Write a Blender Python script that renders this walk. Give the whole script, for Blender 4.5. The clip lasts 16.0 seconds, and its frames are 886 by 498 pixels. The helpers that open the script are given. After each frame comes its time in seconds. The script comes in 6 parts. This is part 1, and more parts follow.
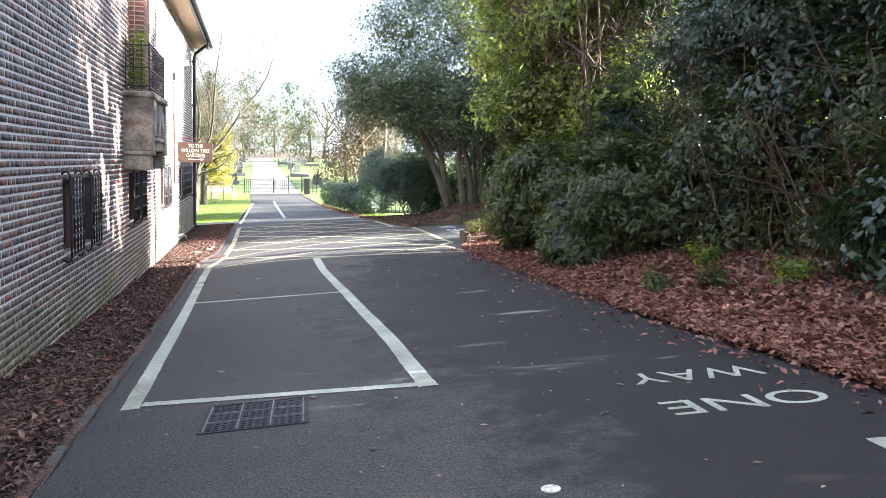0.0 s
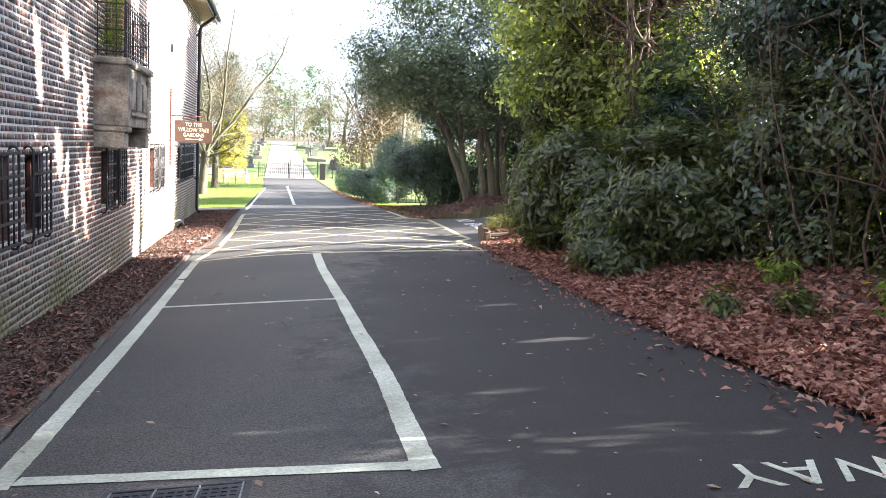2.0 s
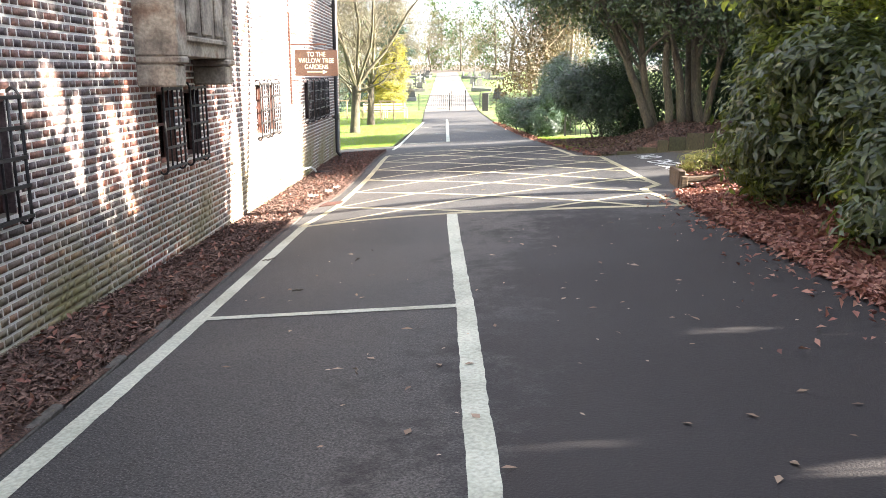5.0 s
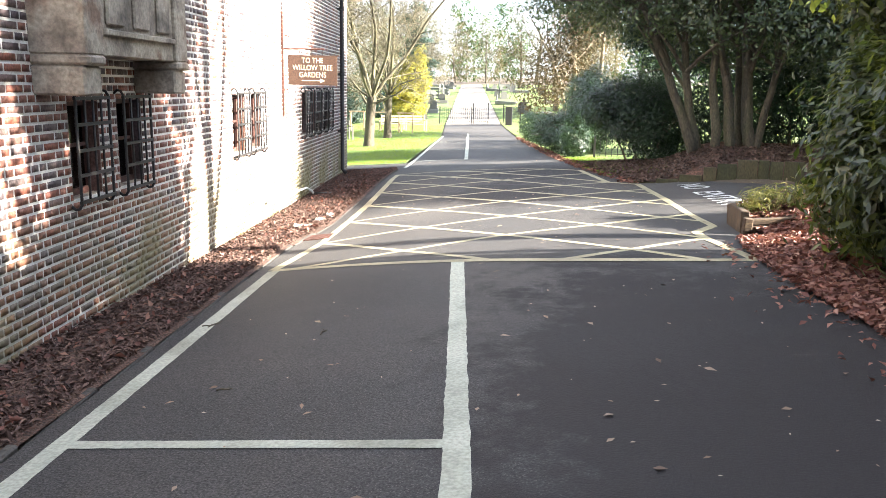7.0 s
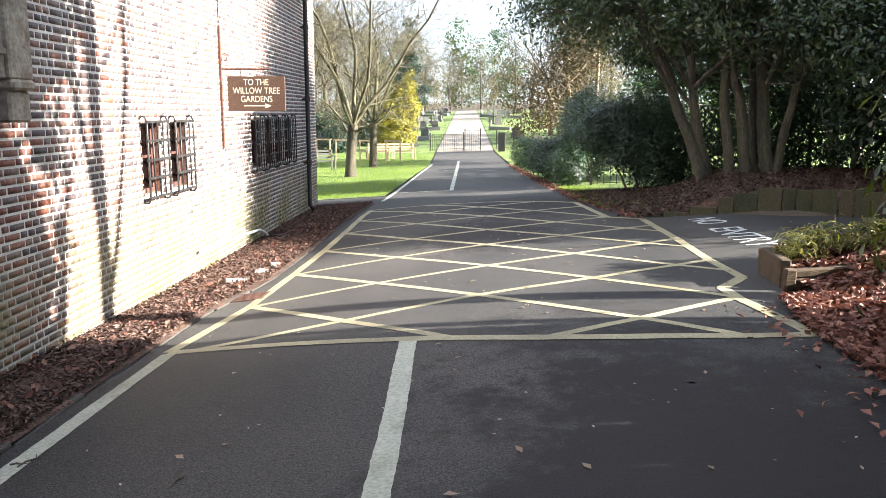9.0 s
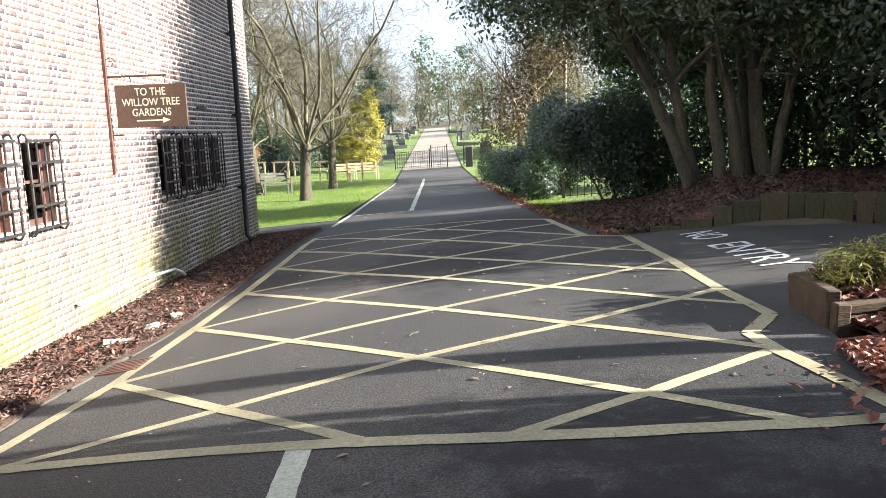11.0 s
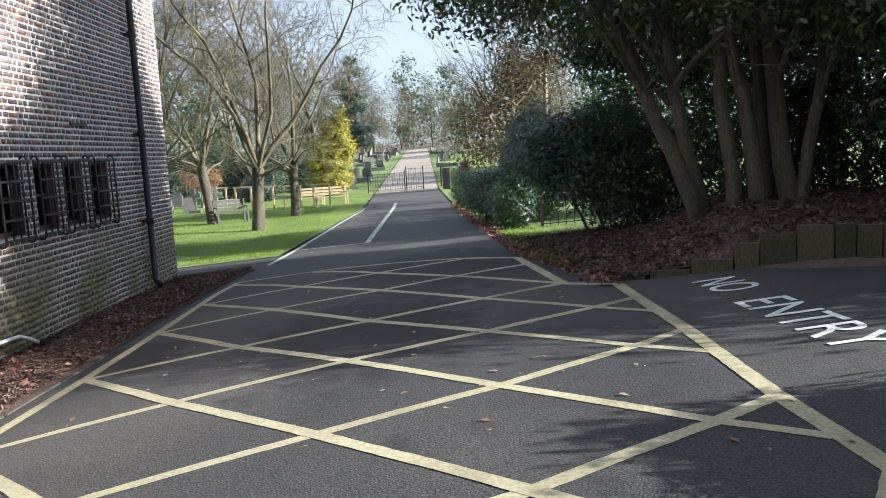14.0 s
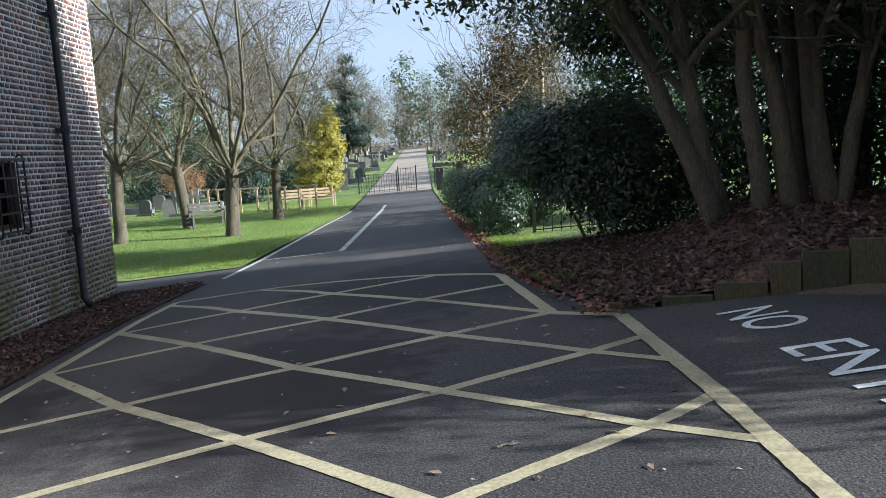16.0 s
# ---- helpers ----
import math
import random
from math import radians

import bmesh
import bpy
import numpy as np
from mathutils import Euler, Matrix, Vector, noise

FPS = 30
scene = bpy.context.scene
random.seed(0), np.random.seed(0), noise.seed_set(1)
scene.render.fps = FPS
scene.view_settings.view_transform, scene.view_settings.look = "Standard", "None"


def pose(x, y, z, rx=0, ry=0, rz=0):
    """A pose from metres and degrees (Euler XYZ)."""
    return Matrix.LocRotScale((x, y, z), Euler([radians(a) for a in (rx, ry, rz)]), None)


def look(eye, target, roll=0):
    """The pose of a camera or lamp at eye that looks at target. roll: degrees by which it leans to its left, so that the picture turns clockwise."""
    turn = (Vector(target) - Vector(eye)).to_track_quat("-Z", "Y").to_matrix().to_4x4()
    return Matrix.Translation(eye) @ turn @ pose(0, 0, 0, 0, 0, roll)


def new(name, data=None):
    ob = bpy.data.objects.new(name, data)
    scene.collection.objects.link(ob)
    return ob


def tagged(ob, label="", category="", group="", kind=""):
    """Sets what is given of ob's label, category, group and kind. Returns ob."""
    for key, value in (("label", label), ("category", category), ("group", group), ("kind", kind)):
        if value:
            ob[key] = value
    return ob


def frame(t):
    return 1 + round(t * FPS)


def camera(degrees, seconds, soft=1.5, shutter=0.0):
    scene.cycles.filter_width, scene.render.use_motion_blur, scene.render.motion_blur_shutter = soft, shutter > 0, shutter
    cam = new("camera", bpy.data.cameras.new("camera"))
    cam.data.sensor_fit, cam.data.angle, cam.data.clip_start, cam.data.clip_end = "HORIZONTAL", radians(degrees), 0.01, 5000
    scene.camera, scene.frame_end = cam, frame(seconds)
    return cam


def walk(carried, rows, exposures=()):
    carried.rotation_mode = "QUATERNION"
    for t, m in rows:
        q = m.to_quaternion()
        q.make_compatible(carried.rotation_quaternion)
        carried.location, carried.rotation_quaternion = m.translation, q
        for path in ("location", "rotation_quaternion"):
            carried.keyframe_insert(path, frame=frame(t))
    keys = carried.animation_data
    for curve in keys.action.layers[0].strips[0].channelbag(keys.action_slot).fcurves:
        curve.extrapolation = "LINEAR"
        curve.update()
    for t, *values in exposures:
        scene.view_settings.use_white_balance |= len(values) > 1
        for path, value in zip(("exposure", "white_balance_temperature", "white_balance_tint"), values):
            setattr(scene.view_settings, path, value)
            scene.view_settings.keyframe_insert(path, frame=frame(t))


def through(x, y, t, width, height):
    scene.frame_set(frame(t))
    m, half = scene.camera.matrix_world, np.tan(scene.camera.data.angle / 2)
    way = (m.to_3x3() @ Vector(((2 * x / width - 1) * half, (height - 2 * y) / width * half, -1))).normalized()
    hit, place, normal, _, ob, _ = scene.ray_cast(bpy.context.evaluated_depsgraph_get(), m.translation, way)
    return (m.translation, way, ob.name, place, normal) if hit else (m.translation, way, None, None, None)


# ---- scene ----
cam = camera(58.5, 16.0, soft=0.75)
PATH = [
    (0, (-0.03, -1.607, 1.655), (0.435, 0.327, 1.442), 1.6),
    (0.5, (0.111, -1.179, 1.669), (0.576, 0.755, 1.462), 1.0),
    (1, (0.194, -0.748, 1.634), (0.657, 1.187, 1.43), 2.1),
    (1.5, (0.274, -0.32, 1.617), (0.738, 1.609, 1.367), 3.1),
    (2, (0.411, 0.116, 1.634), (0.832, 2.056, 1.391), 3.2),
    (2.5, (0.501, 0.582, 1.642), (0.899, 2.528, 1.405), 2.8),
    (3, (0.653, 0.997, 1.634), (1.051, 2.94, 1.382), 3.0),
    (3.5, (0.839, 1.723, 1.614), (1.07, 3.679, 1.268), 2.3),
    (4, (0.897, 2.287, 1.634), (1.129, 4.239, 1.263), 2.2),
    (4.5, (1.017, 3.069, 1.568), (1.017, 5.016, 1.113), 0.1),
    (4.7, (1.051, 3.327, 1.559), (1.044, 5.278, 1.115), 0.0),
    (6.8, (1.229, 5.694, 1.552), (1.213, 7.652, 1.144), 1.2),
    (7, (1.264, 5.911, 1.563), (1.204, 7.869, 1.159), 1.2),
    (7.5, (1.311, 6.441, 1.556), (1.241, 8.404, 1.177), 0.9),
    (8, (1.389, 6.991, 1.54), (1.323, 8.953, 1.159), 0.4),
    (8.5, (1.504, 7.531, 1.515), (1.43, 9.495, 1.142), 0.5),
    (9, (1.632, 8.111, 1.505), (1.571, 10.081, 1.166), 0.1),
    (9.2, (1.686, 8.325, 1.494), (1.626, 10.294, 1.146), 0.0),
    (11.3, (2.023, 10.5, 1.302), (2.025, 12.479, 1.01), -2.7),
    (11.5, (2.07, 10.687, 1.279), (2.068, 12.664, 0.978), -3.0),
    (12, (2.148, 11.188, 1.259), (2.146, 13.164, 0.953), -3.2),
    (12.5, (2.253, 11.663, 1.279), (2.267, 13.641, 0.982), -3.0),
    (13, (2.358, 12.125, 1.271), (2.387, 14.101, 0.962), -3.0),
    (13.5, (2.457, 12.564, 1.259), (2.487, 14.548, 1.007), -2.6),
    (14, (2.572, 13.024, 1.258), (2.604, 15.009, 1.014), -3.1),
    (14.5, (2.639, 13.493, 1.223), (2.673, 15.478, 0.98), -2.9),
    (15, (2.738, 13.948, 1.222), (2.767, 15.932, 0.966), -3.0),
    (15.5, (2.866, 14.382, 1.203), (2.897, 16.365, 0.951), -3.4),
    (16, (2.993, 14.804, 1.193), (3.022, 16.789, 0.949), -3.4),
]
EXPOSURES = [(0.0, 3.52, 5450, 12), (4.5, 3.72, 5950, 13), (7.0, 3.62, 5850, 11), (9.0, 2.92, 5750, 10), (11.5, 2.47, 5650, 9), (12.5, 2.3, 5550, 9), (14.0, 2.05, 5350, 9), (16.0, 1.78, 5150, 9)]
walk(cam, [(t, look(eye, target, roll)) for t, eye, target, roll in PATH], EXPOSURES)

# ---- light ----
SUN_EL, SUN_AZ = 21.0, 96.0   # degrees above the horizon; clockwise from +y
sky = bpy.data.worlds.new("sky")
sky.use_nodes = True
scene.world = sky
sky_tex = sky.node_tree.nodes.new("ShaderNodeTexSky")
sky_tex.sky_type = "NISHITA"
sky_tex.sun_disc = False
sky_tex.sun_elevation, sky_tex.sun_rotation = radians(SUN_EL), radians(SUN_AZ)
sky_tex.air_density, sky_tex.dust_density = 1.0, 1.0
sn, sl = sky.node_tree.nodes, sky.node_tree.links.new
sky_at = sn.new("ShaderNodeTexCoord")
sky_map = sn.new("ShaderNodeMapping")
sky_map.inputs["Scale"].default_value = (1, 1, 2.6)
cloud = sn.new("ShaderNodeTexNoise")
cloud.inputs["Scale"].default_value, cloud.inputs["Detail"].default_value, cloud.inputs["Roughness"].default_value = 2.2, 7, 0.6
cover = sn.new("ShaderNodeMapRange")
cover.inputs["From Min"].default_value, cover.inputs["From Max"].default_value, cover.inputs["To Max"].default_value = 0.3, 0.62, 0.95
cover.inputs["To Min"].default_value = 0.4
veil = sn.new("ShaderNodeMix")
veil.data_type = "RGBA"
veil.inputs[7].default_value = (4.7, 4.8, 5.0, 1)
sl(sky_at.outputs["Generated"], sky_map.inputs[0])
sl(sky_map.outputs[0], cloud.inputs["Vector"])
sl(cloud.outputs["Fac"], cover.inputs["Value"])
sl(cover.outputs[0], veil.inputs[0])
sl(sky_tex.outputs[0], veil.inputs[6])
sl(veil.outputs[2], sn["Background"].inputs[0])
sky.node_tree.nodes["Background"].inputs[1].default_value = 0.05
sun_way = Vector((math.sin(radians(SUN_AZ)) * math.cos(radians(SUN_EL)), math.cos(radians(SUN_AZ)) * math.cos(radians(SUN_EL)), math.sin(radians(SUN_EL))))
sun = new("sun", bpy.data.lights.new("sun", "SUN"))
sun.data.energy, sun.data.angle, sun.data.color = 5.0, radians(0.5), (1.0, 0.88, 0.69)
sun.matrix_world = look(sun_way * 60, (0, 0, 0))

# ---- materials ----
def mat(name, colours, scale=4.0, fine=60.0, rough=0.8, bump=0.3, metal=0.0, island=0.0, objrand=0.0, fine_mix=0.35, spec=0.5, depth=0.01, stretch=(1, 1, 1), specks=0.0, speck_col=(0.2, 0.18, 0.16), algae=False):
    """A two-scale noise material: colours blend over large stains, fine grain darkens and lightens, both drive relief."""
    m = bpy.data.materials.new(name)
    m.use_nodes = True
    nt = m.node_tree
    n, link = nt.nodes, nt.links.new
    b = n["Principled BSDF"]
    tc = n.new("ShaderNodeTexCoord")
    mp = n.new("ShaderNodeMapping")
    mp.inputs["Scale"].default_value = stretch
    link(tc.outputs["Object"], mp.inputs[0])
    big, small = n.new("ShaderNodeTexNoise"), n.new("ShaderNodeTexNoise")
    big.inputs["Scale"].default_value, big.inputs["Detail"].default_value = scale, 6
    small.inputs["Scale"].default_value, small.inputs["Detail"].default_value = fine, 4
    link(mp.outputs[0], big.inputs["Vector"]), link(mp.outputs[0], small.inputs["Vector"])
    fac = big.outputs["Fac"]
    if island or objrand:
        src = n.new("ShaderNodeNewGeometry").outputs["Random Per Island"] if island else n.new("ShaderNodeObjectInfo").outputs["Random"]
        mx = n.new("ShaderNodeMix")
        mx.inputs[0].default_value = island or objrand
        link(fac, mx.inputs[2]), link(src, mx.inputs[3])
        fac = mx.outputs[0]
    ramp = n.new("ShaderNodeValToRGB")
    els = ramp.color_ramp.elements
    lo, hi = (0.08, 0.92) if (island or objrand) else (0.32, 0.68)
    for i, c in enumerate(colours):
        p = lo + (hi - lo) * i / max(1, len(colours) - 1)
        e = els[i] if i < 2 else els.new(p)
        e.position = p
        e.color = (*c, 1)
    link(fac, ramp.inputs[0])
    mul = n.new("ShaderNodeMix")
    mul.data_type, mul.blend_type = "RGBA", "OVERLAY"
    mul.inputs[0].default_value = fine_mix
    con = n.new("ShaderNodeMapRange")
    con.inputs["From Min"].default_value, con.inputs["From Max"].default_value = 0.33, 0.67
    link(small.outputs["Fac"], con.inputs["Value"])
    link(ramp.outputs[0], mul.inputs[6]), link(con.outputs[0], mul.inputs[7])
    col = mul.outputs[2]
    if specks:
        vo = n.new("ShaderNodeTexVoronoi")
        vo.inputs["Scale"].default_value = specks
        link(mp.outputs[0], vo.inputs["Vector"])
        vr = n.new("ShaderNodeValToRGB")
        vr.color_ramp.elements[0].position, vr.color_ramp.elements[0].color = 0.16, (1, 1, 1, 1)
        vr.color_ramp.elements[1].position, vr.color_ramp.elements[1].color = 0.3, (0, 0, 0, 1)
        link(vo.outputs["Distance"], vr.inputs[0])
        sep = n.new("ShaderNodeMath")
        sep.operation = "MULTIPLY"
        sep.inputs[1].default_value = 0.55
        link(vr.outputs[0], sep.inputs[0])
        sm = n.new("ShaderNodeMix")
        sm.data_type = "RGBA"
        link(sep.outputs[0], sm.inputs[0]), link(col, sm.inputs[6])
        sm.inputs[7].default_value = (*speck_col, 1)
        col = sm.outputs[2]
    if algae:
        geo = n.new("ShaderNodeNewGeometry")
        xyz = n.new("ShaderNodeSeparateXYZ")
        link(geo.outputs["Position"], xyz.inputs[0])
        band = n.new("ShaderNodeMapRange")
        band.inputs["From Min"].default_value, band.inputs["From Max"].default_value = 0.6, -0.25
        link(xyz.outputs["Z"], band.inputs["Value"])
        an = n.new("ShaderNodeTexNoise")
        an.inputs["Scale"].default_value, an.inputs["Detail"].default_value = 1.1, 7
        link(geo.outputs["Position"], an.inputs["Vector"])
        am = n.new("ShaderNodeMath")
        am.operation = "MULTIPLY"
        an_gain = n.new("ShaderNodeMapRange")
        an_gain.inputs["From Min"].default_value, an_gain.inputs["From Max"].default_value = 0.3, 0.62
        link(an.outputs["Fac"], an_gain.inputs["Value"])
        link(band.outputs[0], am.inputs[0]), link(an_gain.outputs[0], am.inputs[1])
        ax = n.new("ShaderNodeMix")
        ax.data_type = "RGBA"
        link(am.outputs[0], ax.inputs[0]), link(col, ax.inputs[6])
        ax.inputs[7].default_value = (0.19, 0.165, 0.075, 1)
        col = ax.outputs[2]
    link(col, b.inputs["Base Color"])
    b.inputs["Metallic"].default_value = metal
    b.inputs["Specular IOR Level"].default_value = spec
    rr = n.new("ShaderNodeMapRange")
    rr.inputs["To Min"].default_value, rr.inputs["To Max"].default_value = max(0.02, rough - 0.15), min(1, rough + 0.12)
    link(big.outputs["Fac"], rr.inputs["Value"]), link(rr.outputs[0], b.inputs["Roughness"])
    if bump:
        bp = n.new("ShaderNodeBump")
        bp.inputs["Strength"].default_value, bp.inputs["Distance"].default_value = bump, depth
        link(small.outputs["Fac"], bp.inputs["Height"]), link(bp.outputs[0], b.inputs["Normal"])
    return m


def leaf_mat(name, colours, gloss=0.35, through=0.45, thru_col=None):
    """Leaves: coloured leaf by leaf, glossy on the face, letting sun through."""
    m = bpy.data.materials.new(name)
    m.use_nodes = True
    nt = m.node_tree
    n, link = nt.nodes, nt.links.new
    b, out = n["Principled BSDF"], n["Material Output"]
    g = n.new("ShaderNodeNewGeometry")
    ramp = n.new("ShaderNodeValToRGB")
    els = ramp.color_ramp.elements
    for i, c in enumerate(colours):
        p = i / max(1, len(colours) - 1)
        e = els[i] if i < 2 else els.new(p)
        e.position, e.color = p, (*c, 1)
    link(g.outputs["Random Per Island"], ramp.inputs[0])
    link(ramp.outputs[0], b.inputs["Base Color"])
    b.inputs["Roughness"].default_value = gloss
    b.inputs["Specular IOR Level"].default_value = 0.45
    tr = n.new("ShaderNodeBsdfTranslucent")
    hs = n.new("ShaderNodeMix")
    hs.data_type, hs.blend_type = "RGBA", "MULTIPLY"
    hs.inputs[0].default_value = 1
    hs.inputs[7].default_value = (*(thru_col or (2.4, 2.4, 0.7)), 1)
    link(ramp.outputs[0], hs.inputs[6]), link(hs.outputs[2], tr.inputs[0])
    mx = n.new("ShaderNodeMixShader")
    mx.inputs[0].default_value = through
    link(b.outputs[0], mx.inputs[1]), link(tr.outputs[0], mx.inputs[2]), link(mx.outputs[0], out.inputs[0])
    return m


ASPHALT = mat("asphalt", [(0.023, 0.0225, 0.024), (0.04, 0.038, 0.038), (0.05, 0.046, 0.0445), (0.072, 0.066, 0.062)], 0.42, 75, 0.8, 0.9, fine_mix=0.6, depth=0.006, spec=0.35, specks=62, speck_col=(0.15, 0.14, 0.13))


def dark_patches(m, spots, depth=0.5):
    """Dark patches with ragged edges, each (x, y, half width, half length), mixed into a ground material's colour."""
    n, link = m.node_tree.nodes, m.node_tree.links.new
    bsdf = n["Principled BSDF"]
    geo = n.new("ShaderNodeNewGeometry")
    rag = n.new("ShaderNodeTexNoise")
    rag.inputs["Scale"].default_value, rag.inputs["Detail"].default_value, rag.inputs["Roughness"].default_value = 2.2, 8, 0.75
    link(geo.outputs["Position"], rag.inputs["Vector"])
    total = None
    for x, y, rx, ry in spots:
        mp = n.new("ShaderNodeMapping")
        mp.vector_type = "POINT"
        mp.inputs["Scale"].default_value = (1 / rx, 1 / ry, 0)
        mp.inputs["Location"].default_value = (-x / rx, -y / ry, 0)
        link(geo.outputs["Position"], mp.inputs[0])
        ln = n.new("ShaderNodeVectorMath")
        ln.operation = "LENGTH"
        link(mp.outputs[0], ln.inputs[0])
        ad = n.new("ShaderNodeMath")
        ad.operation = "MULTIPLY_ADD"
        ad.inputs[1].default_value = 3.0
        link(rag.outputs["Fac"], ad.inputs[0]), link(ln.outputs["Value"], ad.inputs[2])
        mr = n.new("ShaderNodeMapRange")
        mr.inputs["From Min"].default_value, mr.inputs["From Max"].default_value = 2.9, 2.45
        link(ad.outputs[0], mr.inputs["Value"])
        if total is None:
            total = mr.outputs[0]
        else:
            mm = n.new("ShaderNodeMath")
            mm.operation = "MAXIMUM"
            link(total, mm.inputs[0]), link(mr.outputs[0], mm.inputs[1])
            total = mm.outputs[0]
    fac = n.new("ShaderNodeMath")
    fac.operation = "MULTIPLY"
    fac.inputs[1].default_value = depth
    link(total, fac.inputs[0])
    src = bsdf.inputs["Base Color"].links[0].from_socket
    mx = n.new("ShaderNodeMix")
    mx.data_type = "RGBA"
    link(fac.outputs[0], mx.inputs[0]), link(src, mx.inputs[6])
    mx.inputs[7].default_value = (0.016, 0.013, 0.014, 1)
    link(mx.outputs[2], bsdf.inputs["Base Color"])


dark_patches(ASPHALT, [(2.9, 6.5, 1.5, 6.4), (3.0, 10.6, 1.2, 2.8), (1.9, 20.0, 0.9, 1.4), (-0.4, 20.6, 0.5, 0.6), (2.7, 24.0, 1.0, 2.0), (2.4, 10.6, 0.8, 1.6), (3.4, 9.0, 1.0, 1.8), (3.0, 1.0, 1.3, 3.0)], 0.92)
# sunlight and glare on the far drive, put into a lighter tarmac colour
ASPHALT_PALE = mat("glare-lightened tarmac", [(0.2, 0.17, 0.14), (0.3, 0.26, 0.21)], 0.4, 90, 0.85, 0.4, fine_mix=0.5)
EARTH = mat("earth", [(0.05, 0.035, 0.022), (0.1, 0.075, 0.05)], 1.2, 40, 0.95, 0.5, depth=0.02)
LAWN = mat("lawn", [(0.06, 0.095, 0.018), (0.1, 0.15, 0.028), (0.16, 0.19, 0.05)], 0.5, 70, 0.9, 0.8, fine_mix=0.6, depth=0.03)
MULCH = mat("bark mulch", [(0.05, 0.025, 0.018), (0.1, 0.055, 0.038), (0.16, 0.095, 0.07)], 3, 55, 0.95, 1.0, fine_mix=0.8, depth=0.03)
LITTER = mat("leaf litter", [(0.04, 0.02, 0.014), (0.08, 0.04, 0.027), (0.13, 0.065, 0.045)], 3, 30, 0.9, 1.0, fine_mix=0.8, depth=0.03)
PAINT_WHITE = mat("worn white road paint", [(0.24, 0.245, 0.19), (0.38, 0.39, 0.32), (0.45, 0.46, 0.385)], 1.5, 45, 0.7, 0.4, fine_mix=0.22, depth=0.004)
PAINT_FRESH = mat("white road paint", [(0.5, 0.51, 0.5), (0.66, 0.67, 0.66)], 1.5, 45, 0.7, 0.3, fine_mix=0.2, depth=0.004)
PAINT_YELLOW = mat("worn yellow road paint", [(0.21, 0.185, 0.115), (0.33, 0.295, 0.185), (0.39, 0.345, 0.22)], 1.2, 45, 0.7, 0.4, fine_mix=0.22, depth=0.004)
MORTAR = mat("lime mortar", [(0.58, 0.56, 0.52), (0.74, 0.71, 0.66)], 1.5, 60, 0.95, 0.5, depth=0.006, fine_mix=0.2, algae=True)
BRICKCOL = [(0.045, 0.036, 0.041), (0.1, 0.072, 0.073), (0.14, 0.098, 0.091), (0.165, 0.122, 0.108), (0.215, 0.095, 0.066), (0.125, 0.097, 0.091)]
REDCOL = [(0.08, 0.038, 0.034), (0.17, 0.062, 0.042), (0.24, 0.085, 0.052), (0.26, 0.115, 0.078), (0.14, 0.068, 0.055)]
BRICK = mat("multi stock brick", BRICKCOL, 0.8, 45, 0.62, 0.5, island=0.72, depth=0.006, algae=True)
BRICK_RED = mat("red facing brick", REDCOL, 0.8, 45, 0.62, 0.5, island=0.72, depth=0.006, algae=True)
BRICK_ONE = mat("single stock brick", BRICKCOL, 0.8, 45, 0.62, 0.5, objrand=0.72, depth=0.006, algae=True)
STONE = mat("weathered stone", [(0.09, 0.075, 0.06), (0.24, 0.2, 0.16), (0.38, 0.33, 0.26), (0.2, 0.13, 0.09)], 2.6, 35, 0.9, 0.5, depth=0.01, fine_mix=0.25)
IRON = mat("black iron", [(0.012, 0.012, 0.014), (0.03, 0.026, 0.025)], 8, 90, 0.5, 0.2, metal=0.0, depth=0.002)
RUST = mat("rusted steel", [(0.07, 0.03, 0.022), (0.14, 0.058, 0.04)], 12, 120, 0.8, 0.3, depth=0.002)
DARKWOOD = mat("dark painted frame", [(0.06, 0.025, 0.02), (0.1, 0.045, 0.035)], 4, 50, 0.6, 0.2, depth=0.003)
SIGN_BROWN = mat("brown sign enamel", [(0.066, 0.033, 0.02), (0.085, 0.044, 0.027)], 2, 60, 0.45, 0.05)
SIGN_CREAM = mat("cream lettering", [(0.78, 0.7, 0.5), (0.85, 0.78, 0.6)], 4, 60, 0.5, 0.0)
WHITE_PLASTIC = mat("white plastic", [(0.6, 0.6, 0.57), (0.75, 0.75, 0.72)], 6, 60, 0.5, 0.1)
TIMBER = mat("mossy sleeper timber", [(0.026, 0.028, 0.011), (0.054, 0.05, 0.021), (0.08, 0.06, 0.034)], 3, 30, 0.9, 0.7, objrand=0.45, depth=0.01, stretch=(3, 3, 0.6))
TIMBER_RAW = mat("brown sleeper timber", [(0.04, 0.025, 0.014), (0.09, 0.058, 0.032)], 3, 30, 0.9, 0.6, depth=0.01, stretch=(0.6, 3, 3))
BENCHWOOD = mat("teak bench", [(0.3, 0.22, 0.13), (0.42, 0.32, 0.2)], 3, 40, 0.8, 0.3)
BENCHDARK = mat("dark bench wood", [(0.05, 0.055, 0.045), (0.09, 0.085, 0.07)], 3, 40, 0.8, 0.3)
SOFFIT = mat("soffit boards", [(0.35, 0.27, 0.17), (0.45, 0.36, 0.24)], 2, 40, 0.7, 0.1)
ROOFTILE = mat("clay roof tiles", [(0.09, 0.05, 0.04), (0.16, 0.085, 0.06)], 2, 30, 0.9, 0.5)
GRAVE = mat("gravestone", [(0.05, 0.05, 0.048), (0.12, 0.118, 0.108), (0.22, 0.22, 0.205)], 0.35, 25, 0.8, 0.4, objrand=0.6)
